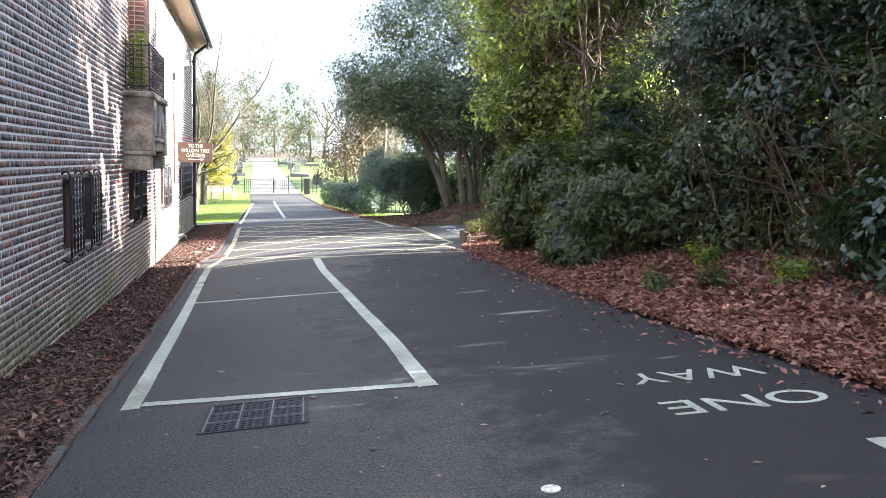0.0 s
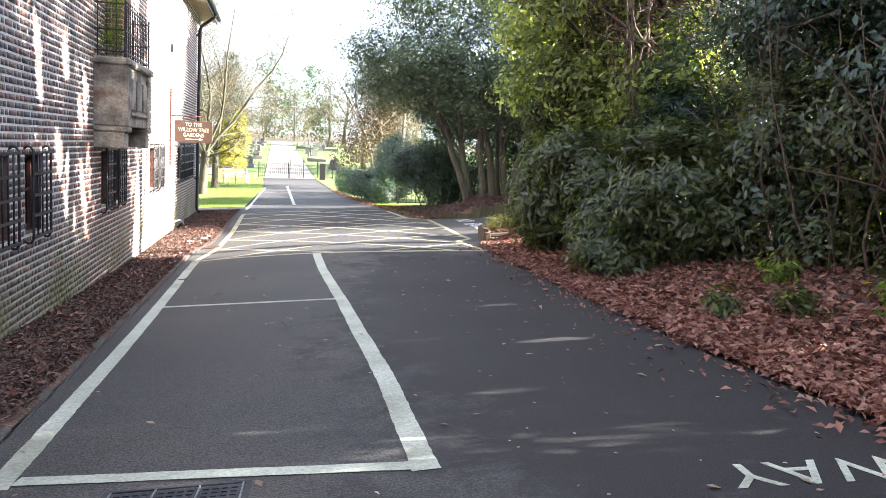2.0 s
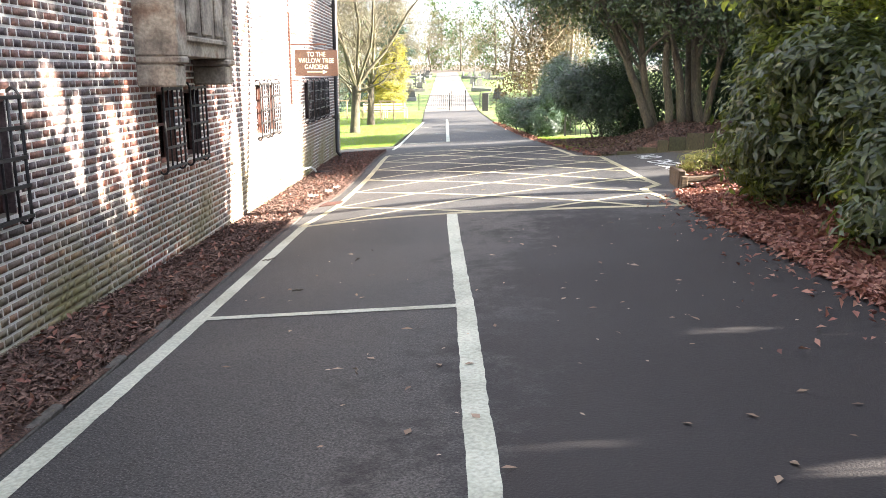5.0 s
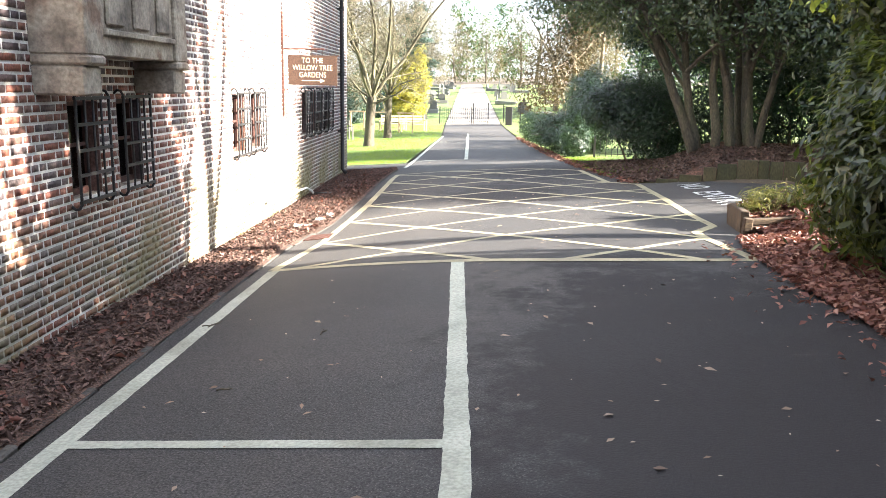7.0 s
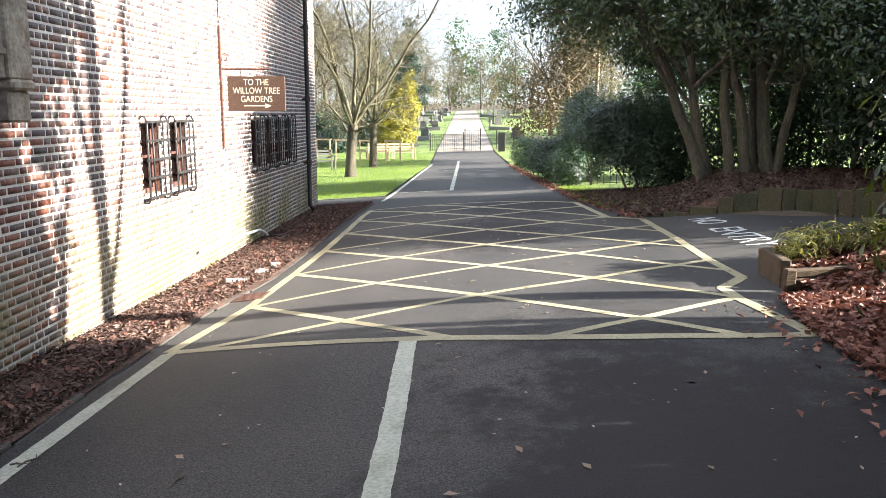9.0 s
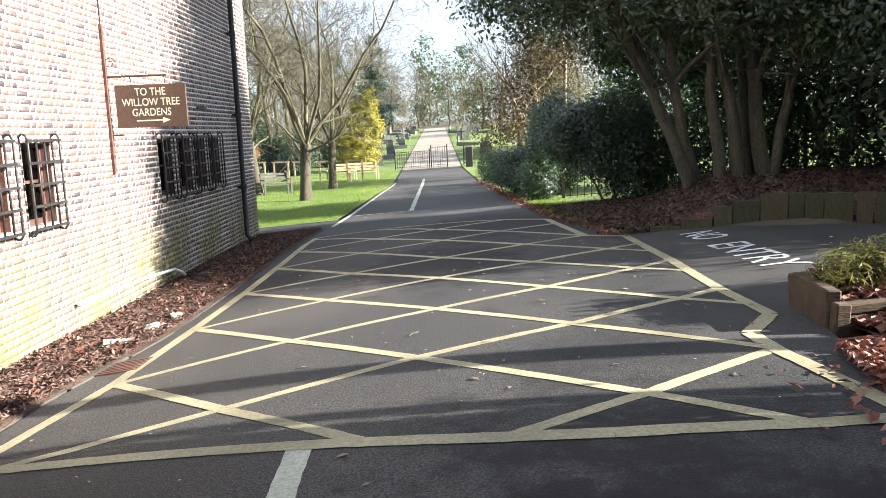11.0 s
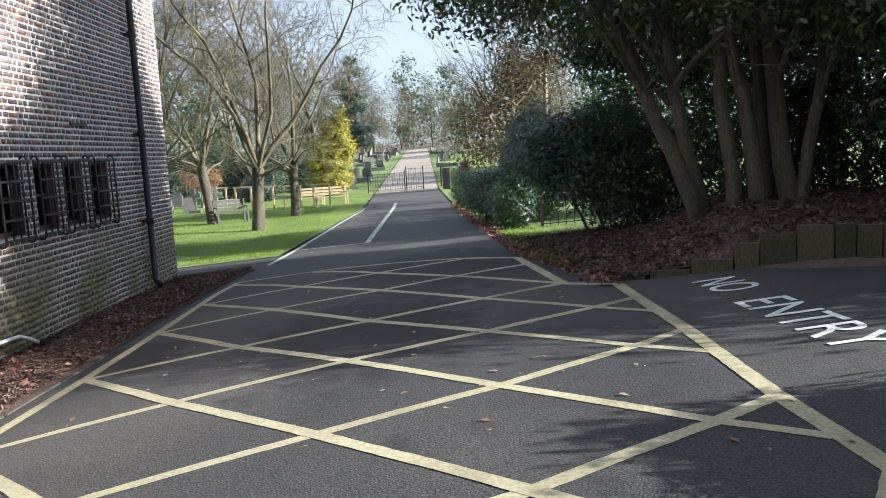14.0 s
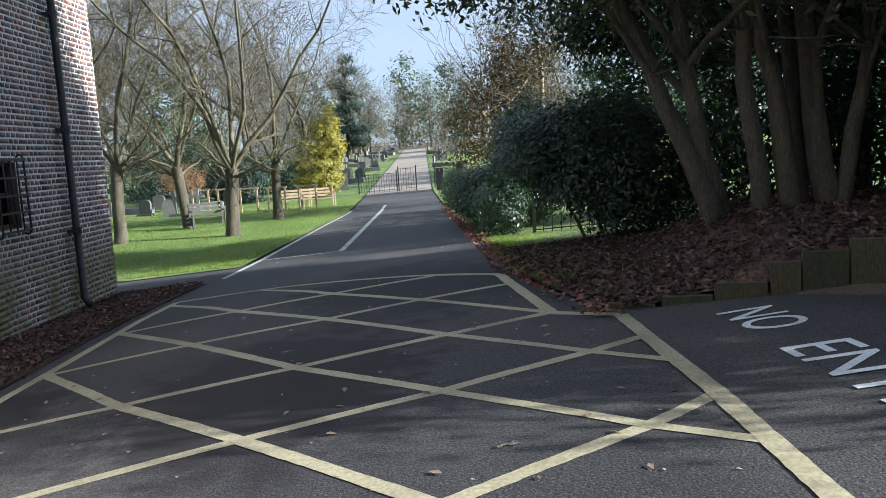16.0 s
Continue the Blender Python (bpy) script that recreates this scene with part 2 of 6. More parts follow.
BARK = mat("grey-green bark", [(0.03, 0.025, 0.018), (0.07, 0.058, 0.038), (0.1, 0.086, 0.052)], 2.5, 30, 0.9, 0.9, depth=0.02, stretch=(2, 2, 0.5))
# paler than the bole's bark: sunlight on the limbs is in this colour
LIMB = mat("sunlit pale limbs", [(0.05, 0.042, 0.027), (0.105, 0.092, 0.054), (0.155, 0.138, 0.078)], 2.5, 30, 0.9, 0.5, depth=0.01)
BARK_OAK = mat("shaded oak bark", [(0.03, 0.027, 0.021), (0.075, 0.066, 0.046), (0.06, 0.06, 0.034)], 2.5, 30, 0.9, 0.9, depth=0.02, stretch=(2, 2, 0.5))
BARK_DARK = mat("dark bark", [(0.05, 0.042, 0.03), (0.13, 0.11, 0.075)], 2.5, 30, 0.9, 0.9, depth=0.02, stretch=(2, 2, 0.5))
TWIG = mat("pale twigs", [(0.16, 0.12, 0.08), (0.26, 0.21, 0.14)], 3, 30, 0.9, 0.2)
KERB = mat("stone edging", [(0.045, 0.04, 0.035), (0.1, 0.088, 0.076)], 2.5, 40, 0.9, 0.5, objrand=0.4)
CHALK = mat("broken pale stone", [(0.5, 0.47, 0.42), (0.65, 0.62, 0.56)], 8, 60, 0.9, 0.6)
HOLLY = leaf_mat("holly leaves", [(0.008, 0.02, 0.011), (0.02, 0.04, 0.019), (0.036, 0.06, 0.034)], 0.3, 0.22)
LAUREL = leaf_mat("laurel leaves", [(0.024, 0.036, 0.014), (0.054, 0.07, 0.026), (0.105, 0.12, 0.048)], 0.34, 0.4)
BRIGHT = leaf_mat("bright green leaves", [(0.045, 0.07, 0.014), (0.1, 0.145, 0.028), (0.18, 0.22, 0.045)], 0.45, 0.55)
HAZELLEAF = leaf_mat("hazel leaves", [(0.06, 0.08, 0.028), (0.13, 0.16, 0.052), (0.26, 0.285, 0.1)], 0.36, 0.6, (1.9, 1.95, 0.85))
OAKLEAF = leaf_mat("holm oak leaves", [(0.02, 0.034, 0.017), (0.044, 0.066, 0.031), (0.075, 0.1, 0.047)], 0.3, 0.25)
RUSTLEAF = leaf_mat("rusty winter leaves", [(0.045, 0.034, 0.018), (0.08, 0.058, 0.028), (0.04, 0.042, 0.02)], 0.8, 0.3, (1.4, 1.2, 0.8))
DEADTWIG = mat("dead brown twigs", [(0.05, 0.03, 0.023), (0.11, 0.068, 0.05)], 3, 30, 0.9, 0.2)
YEW = leaf_mat("yew needles", [(0.01, 0.025, 0.018), (0.025, 0.05, 0.035)], 0.6, 0.2)
HEDGEL = leaf_mat("hedge leaves", [(0.02, 0.045, 0.018), (0.05, 0.085, 0.03)], 0.5, 0.3)
GOLD = leaf_mat("golden conifer foliage", [(0.09, 0.1, 0.018), (0.25, 0.235, 0.03), (0.42, 0.37, 0.055)], 0.6, 0.35, (1.5, 1.4, 0.7))
DEADLEAF = leaf_mat("fallen brown leaves", [(0.08, 0.03, 0.022), (0.155, 0.06, 0.042), (0.22, 0.098, 0.07), (0.31, 0.17, 0.12)], 0.7, 0.12, (1.3, 1.0, 0.8))
CHIPS = leaf_mat("bark chips", [(0.045, 0.025, 0.02), (0.115, 0.066, 0.052), (0.21, 0.13, 0.1)], 0.8, 0.0)
FARLEAF = leaf_mat("far winter foliage", [(0.085, 0.068, 0.042), (0.13, 0.115, 0.065), (0.07, 0.075, 0.045)], 0.8, 0.35, (1.4, 1.3, 0.8))
GRASSBLADE = leaf_mat("grass blades", [(0.08, 0.13, 0.02), (0.16, 0.22, 0.04)], 0.6, 0.4)
GLASS = bpy.data.materials.new("window glass")
GLASS.use_nodes = True
_b = GLASS.node_tree.nodes["Principled BSDF"]
_b.inputs["Base Color"].default_value = (0.12, 0.12, 0.12, 1)
_b.inputs["Roughness"].default_value, _b.inputs["Transmission Weight"].default_value, _b.inputs["IOR"].default_value = 0.06, 1.0, 1.45


# ---- the lie of the land ----
def falls(y):
    return 0.217 - 0.0681 * y + 0.001467 * y * y


LAND_Y = [-60, -20, -10, -4] + list(range(-3, 25)) + [31, 39, 45, 55, 65, 135, 300, 900]
LAND_Z = [falls(-4) + 0.08 * 56, falls(-4) + 1.28, falls(-4) + 0.48, falls(-4)] + [falls(y) for y in range(-3, 25)] + [-0.75, -0.85, -0.95, -0.9, -0.6, 1.7, 4, 12]


def smooth(a, b, v):
    t = np.clip((v - a) / (b - a), 0, 1)
    return t * t * (3 - 2 * t)


def crown(x, y):
    """The road is humped across the box junction."""
    return 0.1 * np.clip(1 - ((x - 1.8) / 2.7) ** 2, 0, 1) * smooth(12.4, 14.4, y) * (1 - smooth(24, 28, y))


def road_z(x, y):
    return np.interp(y, LAND_Y, LAND_Z) + np.interp(y, [24, 40], [0.08, 0.03]) * np.clip(x, -3, 6) + crown(x, y)


def land(x, y):
    """Height of the ground: the road's plane, with the leafy bank to the east and the raised bed by the side road."""
    x, y = np.asarray(x, float), np.asarray(y, float)
    z = road_z(x, y)
    bank = 0.55 * smooth(4.1, 7.5, x) * (1 - smooth(13.2, 15.0, y))
    bed = smooth(4.6, 6.2, x - 0.25 * (y - 21.3)) * (0.3 * smooth(21.0, 21.6, y + 0.16 * (x - 4.7)) + 0.17 * smooth(21.5, 23.0, y)) * (1 - smooth(24.5, 27.5, y))
    return z + bank + bed


def LX(y):   # west edge of the tarmac
    return np.interp(y, [-20, 5, 14, 16, 18, 26, 30, 46, 56, 140], [-1.05, -1.08, -1.12, -1.08, -0.82, -0.68, -0.58, -0.12, -0.3, -0.3])


def RX(y):   # east edge of the tarmac
    return np.interp(y, [-20, 2.3, 6, 8, 10.8, 12.4, 13.9, 15.6, 21.6, 24, 26.6, 30, 43, 57, 140], [3.75, 3.78, 3.9, 4.0, 4.2, 4.22, 4.3, 4.6, 4.3, 3.85, 3.9, 3.85, 3.6, 3.2, 3.0])


# ---- mesh helpers ----
def mesh_np(name, verts, quads, material, smooth_it=False):
    verts = np.asarray(verts, np.float32).reshape(-1, 3)
    quads = np.asarray(quads, np.int32)
    k = quads.shape[1]
    me = bpy.data.meshes.new(name)
    me.vertices.add(len(verts))
    me.vertices.foreach_set("co", verts.ravel())
    me.loops.add(quads.size)
    me.loops.foreach_set("vertex_index", quads.ravel())
    me.polygons.add(len(quads))
    me.polygons.foreach_set("loop_start", np.arange(0, quads.size, k, dtype=np.int32))
    me.polygons.foreach_set("loop_total", np.full(len(quads), k, np.int32))
    if smooth_it:
        me.polygons.foreach_set("use_smooth", np.ones(len(quads), bool))
    me.update(calc_edges=True)
    me.materials.append(material)
    return me


def put(name, me, parent=None, label="", category="", group="", kind="", at=None):
    ob = new(name, me)
    if at is not None:
        ob.matrix_world = at
    if parent is not None:
        ob.parent = parent
    return tagged(ob, label, category, group, kind)


def part(name, bm, material, parent=None, label="", smooth_it=False):
    me = bpy.data.meshes.new(name)
    bm.to_mesh(me)
    bm.free()
    me.materials.append(material)
    if smooth_it:
        for p in me.polygons:
            p.use_smooth = True
    ob = new(name, me)
    if parent is not None:
        ob.parent = parent
    if label:
        ob["label"] = label
    return ob


def thing(name, label, category, at=None, group="", kind=""):
    ob = new(name)
    ob.empty_display_size = 0.1
    if at is not None:
        ob.matrix_world = at
    return tagged(ob, label, category, group, kind)


def box(bm, x0, x1, y0, y1, z0, z1, bevel=0.0):
    m = Matrix.Translation(((x0 + x1) / 2, (y0 + y1) / 2, (z0 + z1) / 2)) @ Matrix.Diagonal((x1 - x0, y1 - y0, z1 - z0, 1))
    r = bmesh.ops.create_cube(bm, size=1, matrix=m)
    if bevel:
        es = list({e for v in r["verts"] for e in v.link_edges})
        bmesh.ops.bevel(bm, geom=es, offset=bevel, segments=1, affect="EDGES", profile=0.5)
    return bm


def boxes(*bs, bevel=0.0):
    bm = bmesh.new()
    for b in bs:
        box(bm, *b, bevel=bevel)
    return bm


def tube(bm, pts, radii, sides=8, cap=True):
    """A tapered tube along points."""
    pts = [Vector(p) for p in pts]
    if not hasattr(radii, "__len__"):
        radii = [radii] * len(pts)
    rings = []
    side = None
    for i, p in enumerate(pts):
        d = (pts[min(i + 1, len(pts) - 1)] - pts[max(i - 1, 0)]).normalized()
        if side is None:
            side = d.orthogonal().normalized()
        side = (side - d * side.dot(d)).normalized()
        up = d.cross(side)
        rings.append([bm.verts.new(p + (side * math.cos(2 * math.pi * k / sides) + up * math.sin(2 * math.pi * k / sides)) * radii[i]) for k in range(sides)])
    for a, b in zip(rings, rings[1:]):
        for k in range(sides):
            bm.faces.new((a[k], a[(k + 1) % sides], b[(k + 1) % sides], b[k]))
    if cap:
        bm.faces.new(rings[0][::-1])
        bm.faces.new(rings[-1])
    return bm


def sheet(name, y0, y1, x_of0, x_of1, nx, step, height, material, label, kind="structure", category="", lift=0.0, xy_swap=False):
    """A draped strip between two edge lines; along y, or along x when swapped."""
    n = max(2, int(abs(y1 - y0) / step) + 1)
    ts = np.linspace(y0, y1, n)
    a, b = np.array([x_of0(t) for t in ts]), np.array([x_of1(t) for t in ts])
    f = np.linspace(0, 1, nx)
    U = a[:, None] * (1 - f) + b[:, None] * f
    T = np.repeat(ts[:, None], nx, 1)
    X, Y = (T, U) if xy_swap else (U, T)
    Z = height(X, Y) + lift
    V = np.stack([X, Y, Z], -1).reshape(-1, 3)
    i = (np.arange(n - 1)[:, None] * nx + np.arange(nx - 1)).ravel()
    Q = np.stack([i, i + 1, i + 1 + nx, i + nx], -1)
    if xy_swap:
        Q = Q[:, ::-1]
    return put(name, mesh_np(name, V, Q, material, True), label=label, kind=kind, category=category)


# ---- ground, road, verges ----
def axis(lo, hi, fine_lo, fine_hi, step):
    left = fine_lo - np.cumsum(1.35 ** np.arange(0, 40))
    right = fine_hi + np.cumsum(1.35 ** np.arange(0, 40))
    return np.concatenate([left[left > lo][::-1], np.arange(fine_lo, fine_hi, step), right[right < hi]])


gx, gy = axis(-900, 900, -8, 14, 0.5), axis(-200, 1200, -12, 60, 0.5)
GX, GY = np.meshgrid(gx, gy)
GV = np.stack([GX, GY, land(GX, GY) - 0.07], -1).reshape(-1, 3)
gi = (np.arange(len(gy) - 1)[:, None] * len(gx) + np.arange(len(gx) - 1)).ravel()
put("ground", mesh_np("ground", GV, np.stack([gi, gi + 1, gi + 1 + len(gx), gi + len(gx)], -1), EARTH, True), label="bare brown earth under the verges and lawns", kind="structure")

wob = lambda y, a=0.04, s=1.7: a * noise.noise(Vector((y * s, 3.1, 0)))
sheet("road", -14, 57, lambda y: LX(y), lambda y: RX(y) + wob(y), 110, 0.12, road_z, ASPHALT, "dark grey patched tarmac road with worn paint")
SY0 = lambda x: np.interp(x, [4.2, 4.7, 6, 9, 14, 30], [14.4, 16.2, 16.35, 15.9, 13.8, 8.0])
SY1 = lambda x: np.interp(x, [4.2, 4.7, 5.2, 5.8, 6.5, 7.2, 9, 14, 30], [21.55, 21.2, 21.15, 21.0, 20.9, 20.75, 19.9, 17.4, 12.0])
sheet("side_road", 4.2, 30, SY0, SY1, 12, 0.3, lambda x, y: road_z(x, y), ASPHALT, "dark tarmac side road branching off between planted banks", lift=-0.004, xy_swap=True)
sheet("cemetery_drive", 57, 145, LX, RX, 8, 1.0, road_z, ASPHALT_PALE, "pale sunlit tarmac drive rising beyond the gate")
sheet("mulch_bed", -8, 27.6, lambda y: -2.2, lambda y: LX(y) - 0.02, 10, 0.2, lambda x, y: road_z(x, y) + 0.05 * np.sin(2.5 * (x + 1)) ** 2 + 0.01, MULCH, "dark bark mulch bed along the brick wall")
sheet("footpath", 27.4, 29.9, lambda y: -30, lambda y: LX(y), 40, 0.5, lambda x, y: road_z(x, y), ASPHALT, "grey tarmac footpath round the building corner", lift=0.004)
sheet("lawn_west", 29.6, 140, lambda y: -60, lambda y: LX(y) - 0.05, 60, 0.8, lambda x, y: road_z(x, y) + 0.02, LAWN, "sunlit green lawn under bare trees")
sheet("leaf_bank", -10, 15.2, lambda y: RX(y) - 0.02 + wob(y), lambda y: 16, 30, 0.25, land, LITTER, "bank covered in reddish brown fallen leaves", lift=0.02)
sheet("raised_bed", 4.42, 18, lambda x: SY1(x) + 0.05, lambda x: 27.2, 40, 0.15, land, LITTER, "raised bed of dark earth and fallen leaves under trees", lift=0.02, xy_swap=True)
sheet("bed_edge", 21.52, 27.2, lambda y: RX(y) + 0.03, lambda y: 4.42, 6, 0.15, land, LITTER, "dark leafy edge of the raised bed beside the road", lift=0.02)
sheet("lawn_east", 27, 140, lambda y: RX(y) + 0.05, lambda y: 60, 50, 0.8, land, LAWN, "bright green grass behind the shrubs", lift=0.02)

# ---- road paint ----
RP = lambda x, y: float(road_z(x, y))


def stripe(name, a, b, width, material, label, lift=0.004, ragged=0.006, group="road markings", along=None):
    """A painted line draped on the road, with ragged edges; along: the points that it bends through."""
    a, b = Vector((*a, 0)), Vector((*b, 0))
    d = b - a
    n = max(2, int(d.length / 0.07) + 1)
    side = Vector((-d.y, d.x, 0)).normalized()
    V = []
    for i in range(n):
        p = a + d * (i / (n - 1))
        if along:
            p.x = float(np.interp(p.y, [q[1] for q in along], [q[0] for q in along]))
        for s in (-1, 1):
            w = width / 2 + ragged * (0.55 * random.uniform(-1, 1) + 0.8 * noise.noise(Vector((p.x * 2, p.y * 2, s * 5.0))))
            q = p + side * s * w
            V.append((q.x, q.y, RP(q.x, q.y) + lift))
    i = np.arange(n - 1) * 2
    me = mesh_np(name, V, np.stack([i, i + 1, i + 3, i + 2], -1)[:, ::-1], material)
    return put(name, me, label=label, group=group, kind="structure")


WL = "worn white painted line on dark tarmac"
WEST = [(-0.87, 4.1), (-0.885, 8.0), (-0.92, 13.0), (-0.91, 14.55)]
stripe("bay_line_west", WEST[0], WEST[-1], 0.13, PAINT_WHITE, WL, ragged=0.006, along=WEST)
EAST = [(1.185, 3.77), (1.245, 5.8), (1.24, 9.6), (1.21, 11.6), (1.17, 14.17)]
stripe("bay_line_east", EAST[0], EAST[-1], 0.14, PAINT_WHITE, WL, ragged=0.007, along=EAST)
stripe("bay_line_near", (-0.8, 4.2), (1.25, 3.825), 0.115, PAINT_WHITE, WL, lift=0.0055)
stripe("bay_line_middle", (-0.84, 9.8), (1.17, 9.62), 0.1, PAINT_WHITE, WL, lift=0.0055)
stripe("edge_line", (-0.52, 28.0), (-0.1, 46.5), 0.1, PAINT_WHITE, WL)
stripe("centre_line", (1.17, 30.6), (1.17, 48.2), 0.12, PAINT_WHITE, WL)
for yy in (30.7, 36.0, 41.2):
    stripe("far_bay_line", (float(LX(yy)) + 0.1, yy), (1.12, yy - 0.1), 0.09, PAINT_WHITE, WL, lift=0.0055)
stripe("short_dash", (2.9, 1.05), (3.0, 1.62), 0.11, PAINT_WHITE, WL)
YB = [(-0.93, 14.6), (0.41, 14.32), (1.35, 14.14), (2.21, 13.97), (2.76, 13.89), (3.7, 13.8), (4.18, 13.79), (4.05, 15.11), (4.06, 15.53), (4.43, 16.08), (4.42, 17.18), (4.49, 19.0), (4.49, 21.08), (3.98, 21.35), (3.74, 23.64), (2.68, 24.26), (1.02, 25.07), (-0.49, 25.44), (-0.55, 19.9), (-0.61, 17.97), (-0.68, 16.25)]
YL = "faded yellow box junction line on tarmac"
for a, b in zip(YB, YB[1:] + YB[:1]):
    stripe("box_outline", a, b, 0.12, PAINT_YELLOW, YL, lift=0.0055)


# the hatching: each line's points and bends are placed to fit the camera's view
HATCH = [
    [(2.22, 13.95), (3.06, 14.41), (4.04, 15.09)],
    [(-0.78, 14.56), (-0.33, 14.68), (0.56, 15.06), (1.74, 15.67), (2.94, 16.21), (3.96, 16.84), (4.39, 17.15)],
    [(-0.65, 16.24), (0.62, 16.77), (1.87, 17.3), (2.96, 17.82), (4.0, 18.5), (4.46, 18.89)],
    [(-0.58, 18.05), (0.69, 18.49), (1.89, 18.96), (3.0, 19.41), (4.02, 20.0), (4.46, 20.31)],
    [(-0.52, 19.89), (0.78, 20.11), (1.95, 20.44), (3.07, 20.92), (3.96, 21.38)],
    [(-0.5, 21.75), (0.74, 21.94), (1.96, 22.18), (3.82, 23.01)],
    [(-0.47, 23.36), (0.81, 23.43), (1.84, 23.63), (3.0, 24.01)],
    [(1.51, 14.11), (0.51, 15.04), (-0.67, 16.24)],
    [(3.69, 13.81), (3.05, 14.4), (1.74, 15.67), (0.62, 16.77), (-0.59, 18.05)],
    [(4.03, 15.15), (2.94, 16.21), (1.87, 17.3), (0.69, 18.49), (-0.54, 19.89)],
    [(4.39, 16.51), (3.96, 16.84), (2.96, 17.82), (1.89, 18.96), (0.78, 20.11), (-0.51, 21.75)],
    [(4.44, 18.19), (4.0, 18.5), (3.0, 19.41), (1.95, 20.44), (0.74, 21.94), (-0.48, 23.39)],
    [(4.47, 19.64), (4.02, 20.0), (3.07, 20.92), (1.96, 22.18), (0.81, 23.43), (-0.47, 25.13)],
    [(3.96, 21.38), (3.08, 22.34), (1.84, 23.63), (0.75, 25.07)],
]
for k, line in enumerate(HATCH):
    stripe("box_hatch", line[0], line[-1], 0.095, PAINT_YELLOW, YL, lift=0.003 if k < 7 else 0.0042, along=line)


def lettering(name, body, size, m, material, extrude, label, parent=None, space=1.0, line=1.0, align="CENTER", sx=1.0):
    cu = bpy.data.curves.new(name, "FONT")
    cu.body, cu.size, cu.extrude, cu.align_x, cu.align_y = body, size, extrude, align, "CENTER"
    cu.space_character, cu.space_line = space, line
    tmp = bpy.data.objects.new(name + "_text", cu)
    scene.collection.objects.link(tmp)
    bpy.context.view_layer.update()
    me = bpy.data.meshes.new_from_object(tmp.evaluated_get(bpy.context.evaluated_depsgraph_get()))
    bpy.data.objects.remove(tmp)
    me.materials.clear()
    me.materials.append(material)
    me.transform(Matrix.Diagonal((sx, 1, 1, 1)))
    ob = new(name, me)
    ob.matrix_world = m
    if parent is not None:
        ob.parent = parent
    if label:
        ob["label"] = label
    return ob


def on_road(x, y, right, lift=0.003):
    """A pose on the road's slope with its x axis along the level direction right."""
    e = 0.3
    n = Vector((-(RP(x + e, y) - RP(x - e, y)) / (2 * e), -(RP(x, y + e) - RP(x, y - e)) / (2 * e), 1)).normalized()
    r = Vector((*right, 0))
    r = (r - n * r.dot(n)).normalized()
    u = n.cross(r)
    m = Matrix((r, u, n)).transposed().to_4x4()
    return Matrix.Translation((x, y, RP(x, y) + lift)) @ m


w1 = lettering("road_word_one", "ONE", 0.42, on_road(2.86, 2.49, (-1, 0.12)), PAINT_WHITE, 0.001, "worn white painted word ONE on tarmac", sx=1.17)
w2 = lettering("road_word_way", "WAY", 0.42, on_road(2.95, 3.23, (-1, 0.14)), PAINT_WHITE, 0.001, "worn white painted word WAY on tarmac", sx=0.95)
def stretched(w, width, height):
    """Letters drawn out to the given size."""
    xs, ys = [v.co.x for v in w.data.vertices], [v.co.y for v in w.data.vertices]
    w.data.transform(Matrix.Diagonal((width / (max(xs) - min(xs)), height / (max(ys) - min(ys)), 1, 1)))
    return w


w3 = stretched(lettering("road_word_no", "NO", 0.58, on_road(5.33, 20.37, (0.06, -1)), PAINT_FRESH, 0.001, "white painted word NO on the side road"), 0.64, 0.45)
w4 = stretched(lettering("road_word_entry", "ENTRY", 0.58, on_road(5.32, 18.73, (0.01, -1)), PAINT_FRESH, 0.001, "white painted word ENTRY on the side road"), 1.74, 0.45)
for w in (w1, w2, w3, w4):
    tagged(w, kind="structure", group="road markings")

# ---- the brick house ----
WX, WY0, WY1, EAVE = -2.05, -8.0, 27.4, 5.45
BACKX = -9.0
OPEN = []   # windows: y0, y1, z0, z1
for ys in ((7.72, 8.3), (8.82, 9.4), (12.4, 12.95), (13.32, 13.88), (17.0, 17.56), (17.88, 18.46), (21.6, 22.18), (22.5, 23.05), (23.27, 23.85), (24.1, 24.7)):
    OPEN.append((*ys, 0.56, 1.38))
house = thing("brick_house", "two-storey multi-coloured brick house with barred windows", "house", kind="")


def pierced(y0, y1, z0, z1, holes, x0, x1):
    """The blocks of a wall slab round its openings."""
    out = []
    ys = sorted({y0, y1, *[h[0] for h in holes], *[h[1] for h in holes]})
    for a, b in zip(ys, ys[1:]):
        zs = [z0]
        for h in holes:
            if h[0] <= a and h[1] >= b:
                zs += [h[2], h[3]]
        zs.append(z1)
        for lo, hi in zip(zs[::2], zs[1::2]):
            out.append((x0, x1, a, b, lo, hi))
    return out


for blk in pierced(WY0, WY1, -1.2, EAVE, OPEN, WX - 0.3, WX - 0.003):
    part("wall", boxes(blk), MORTAR, house, "pale mortar of the brick wall")
part("wall", boxes((BACKX, BACKX + 0.3, WY0, WY1, -1.2, EAVE)), MORTAR, house)
part("wall", boxes((BACKX + 0.3, WX - 0.3, WY0, WY0 + 0.3, -1.2, EAVE)), MORTAR, house)
part("wall", boxes((BACKX + 0.3, WX - 0.3, WY1 - 0.3, WY1, -1.2, EAVE)), MORTAR, house)
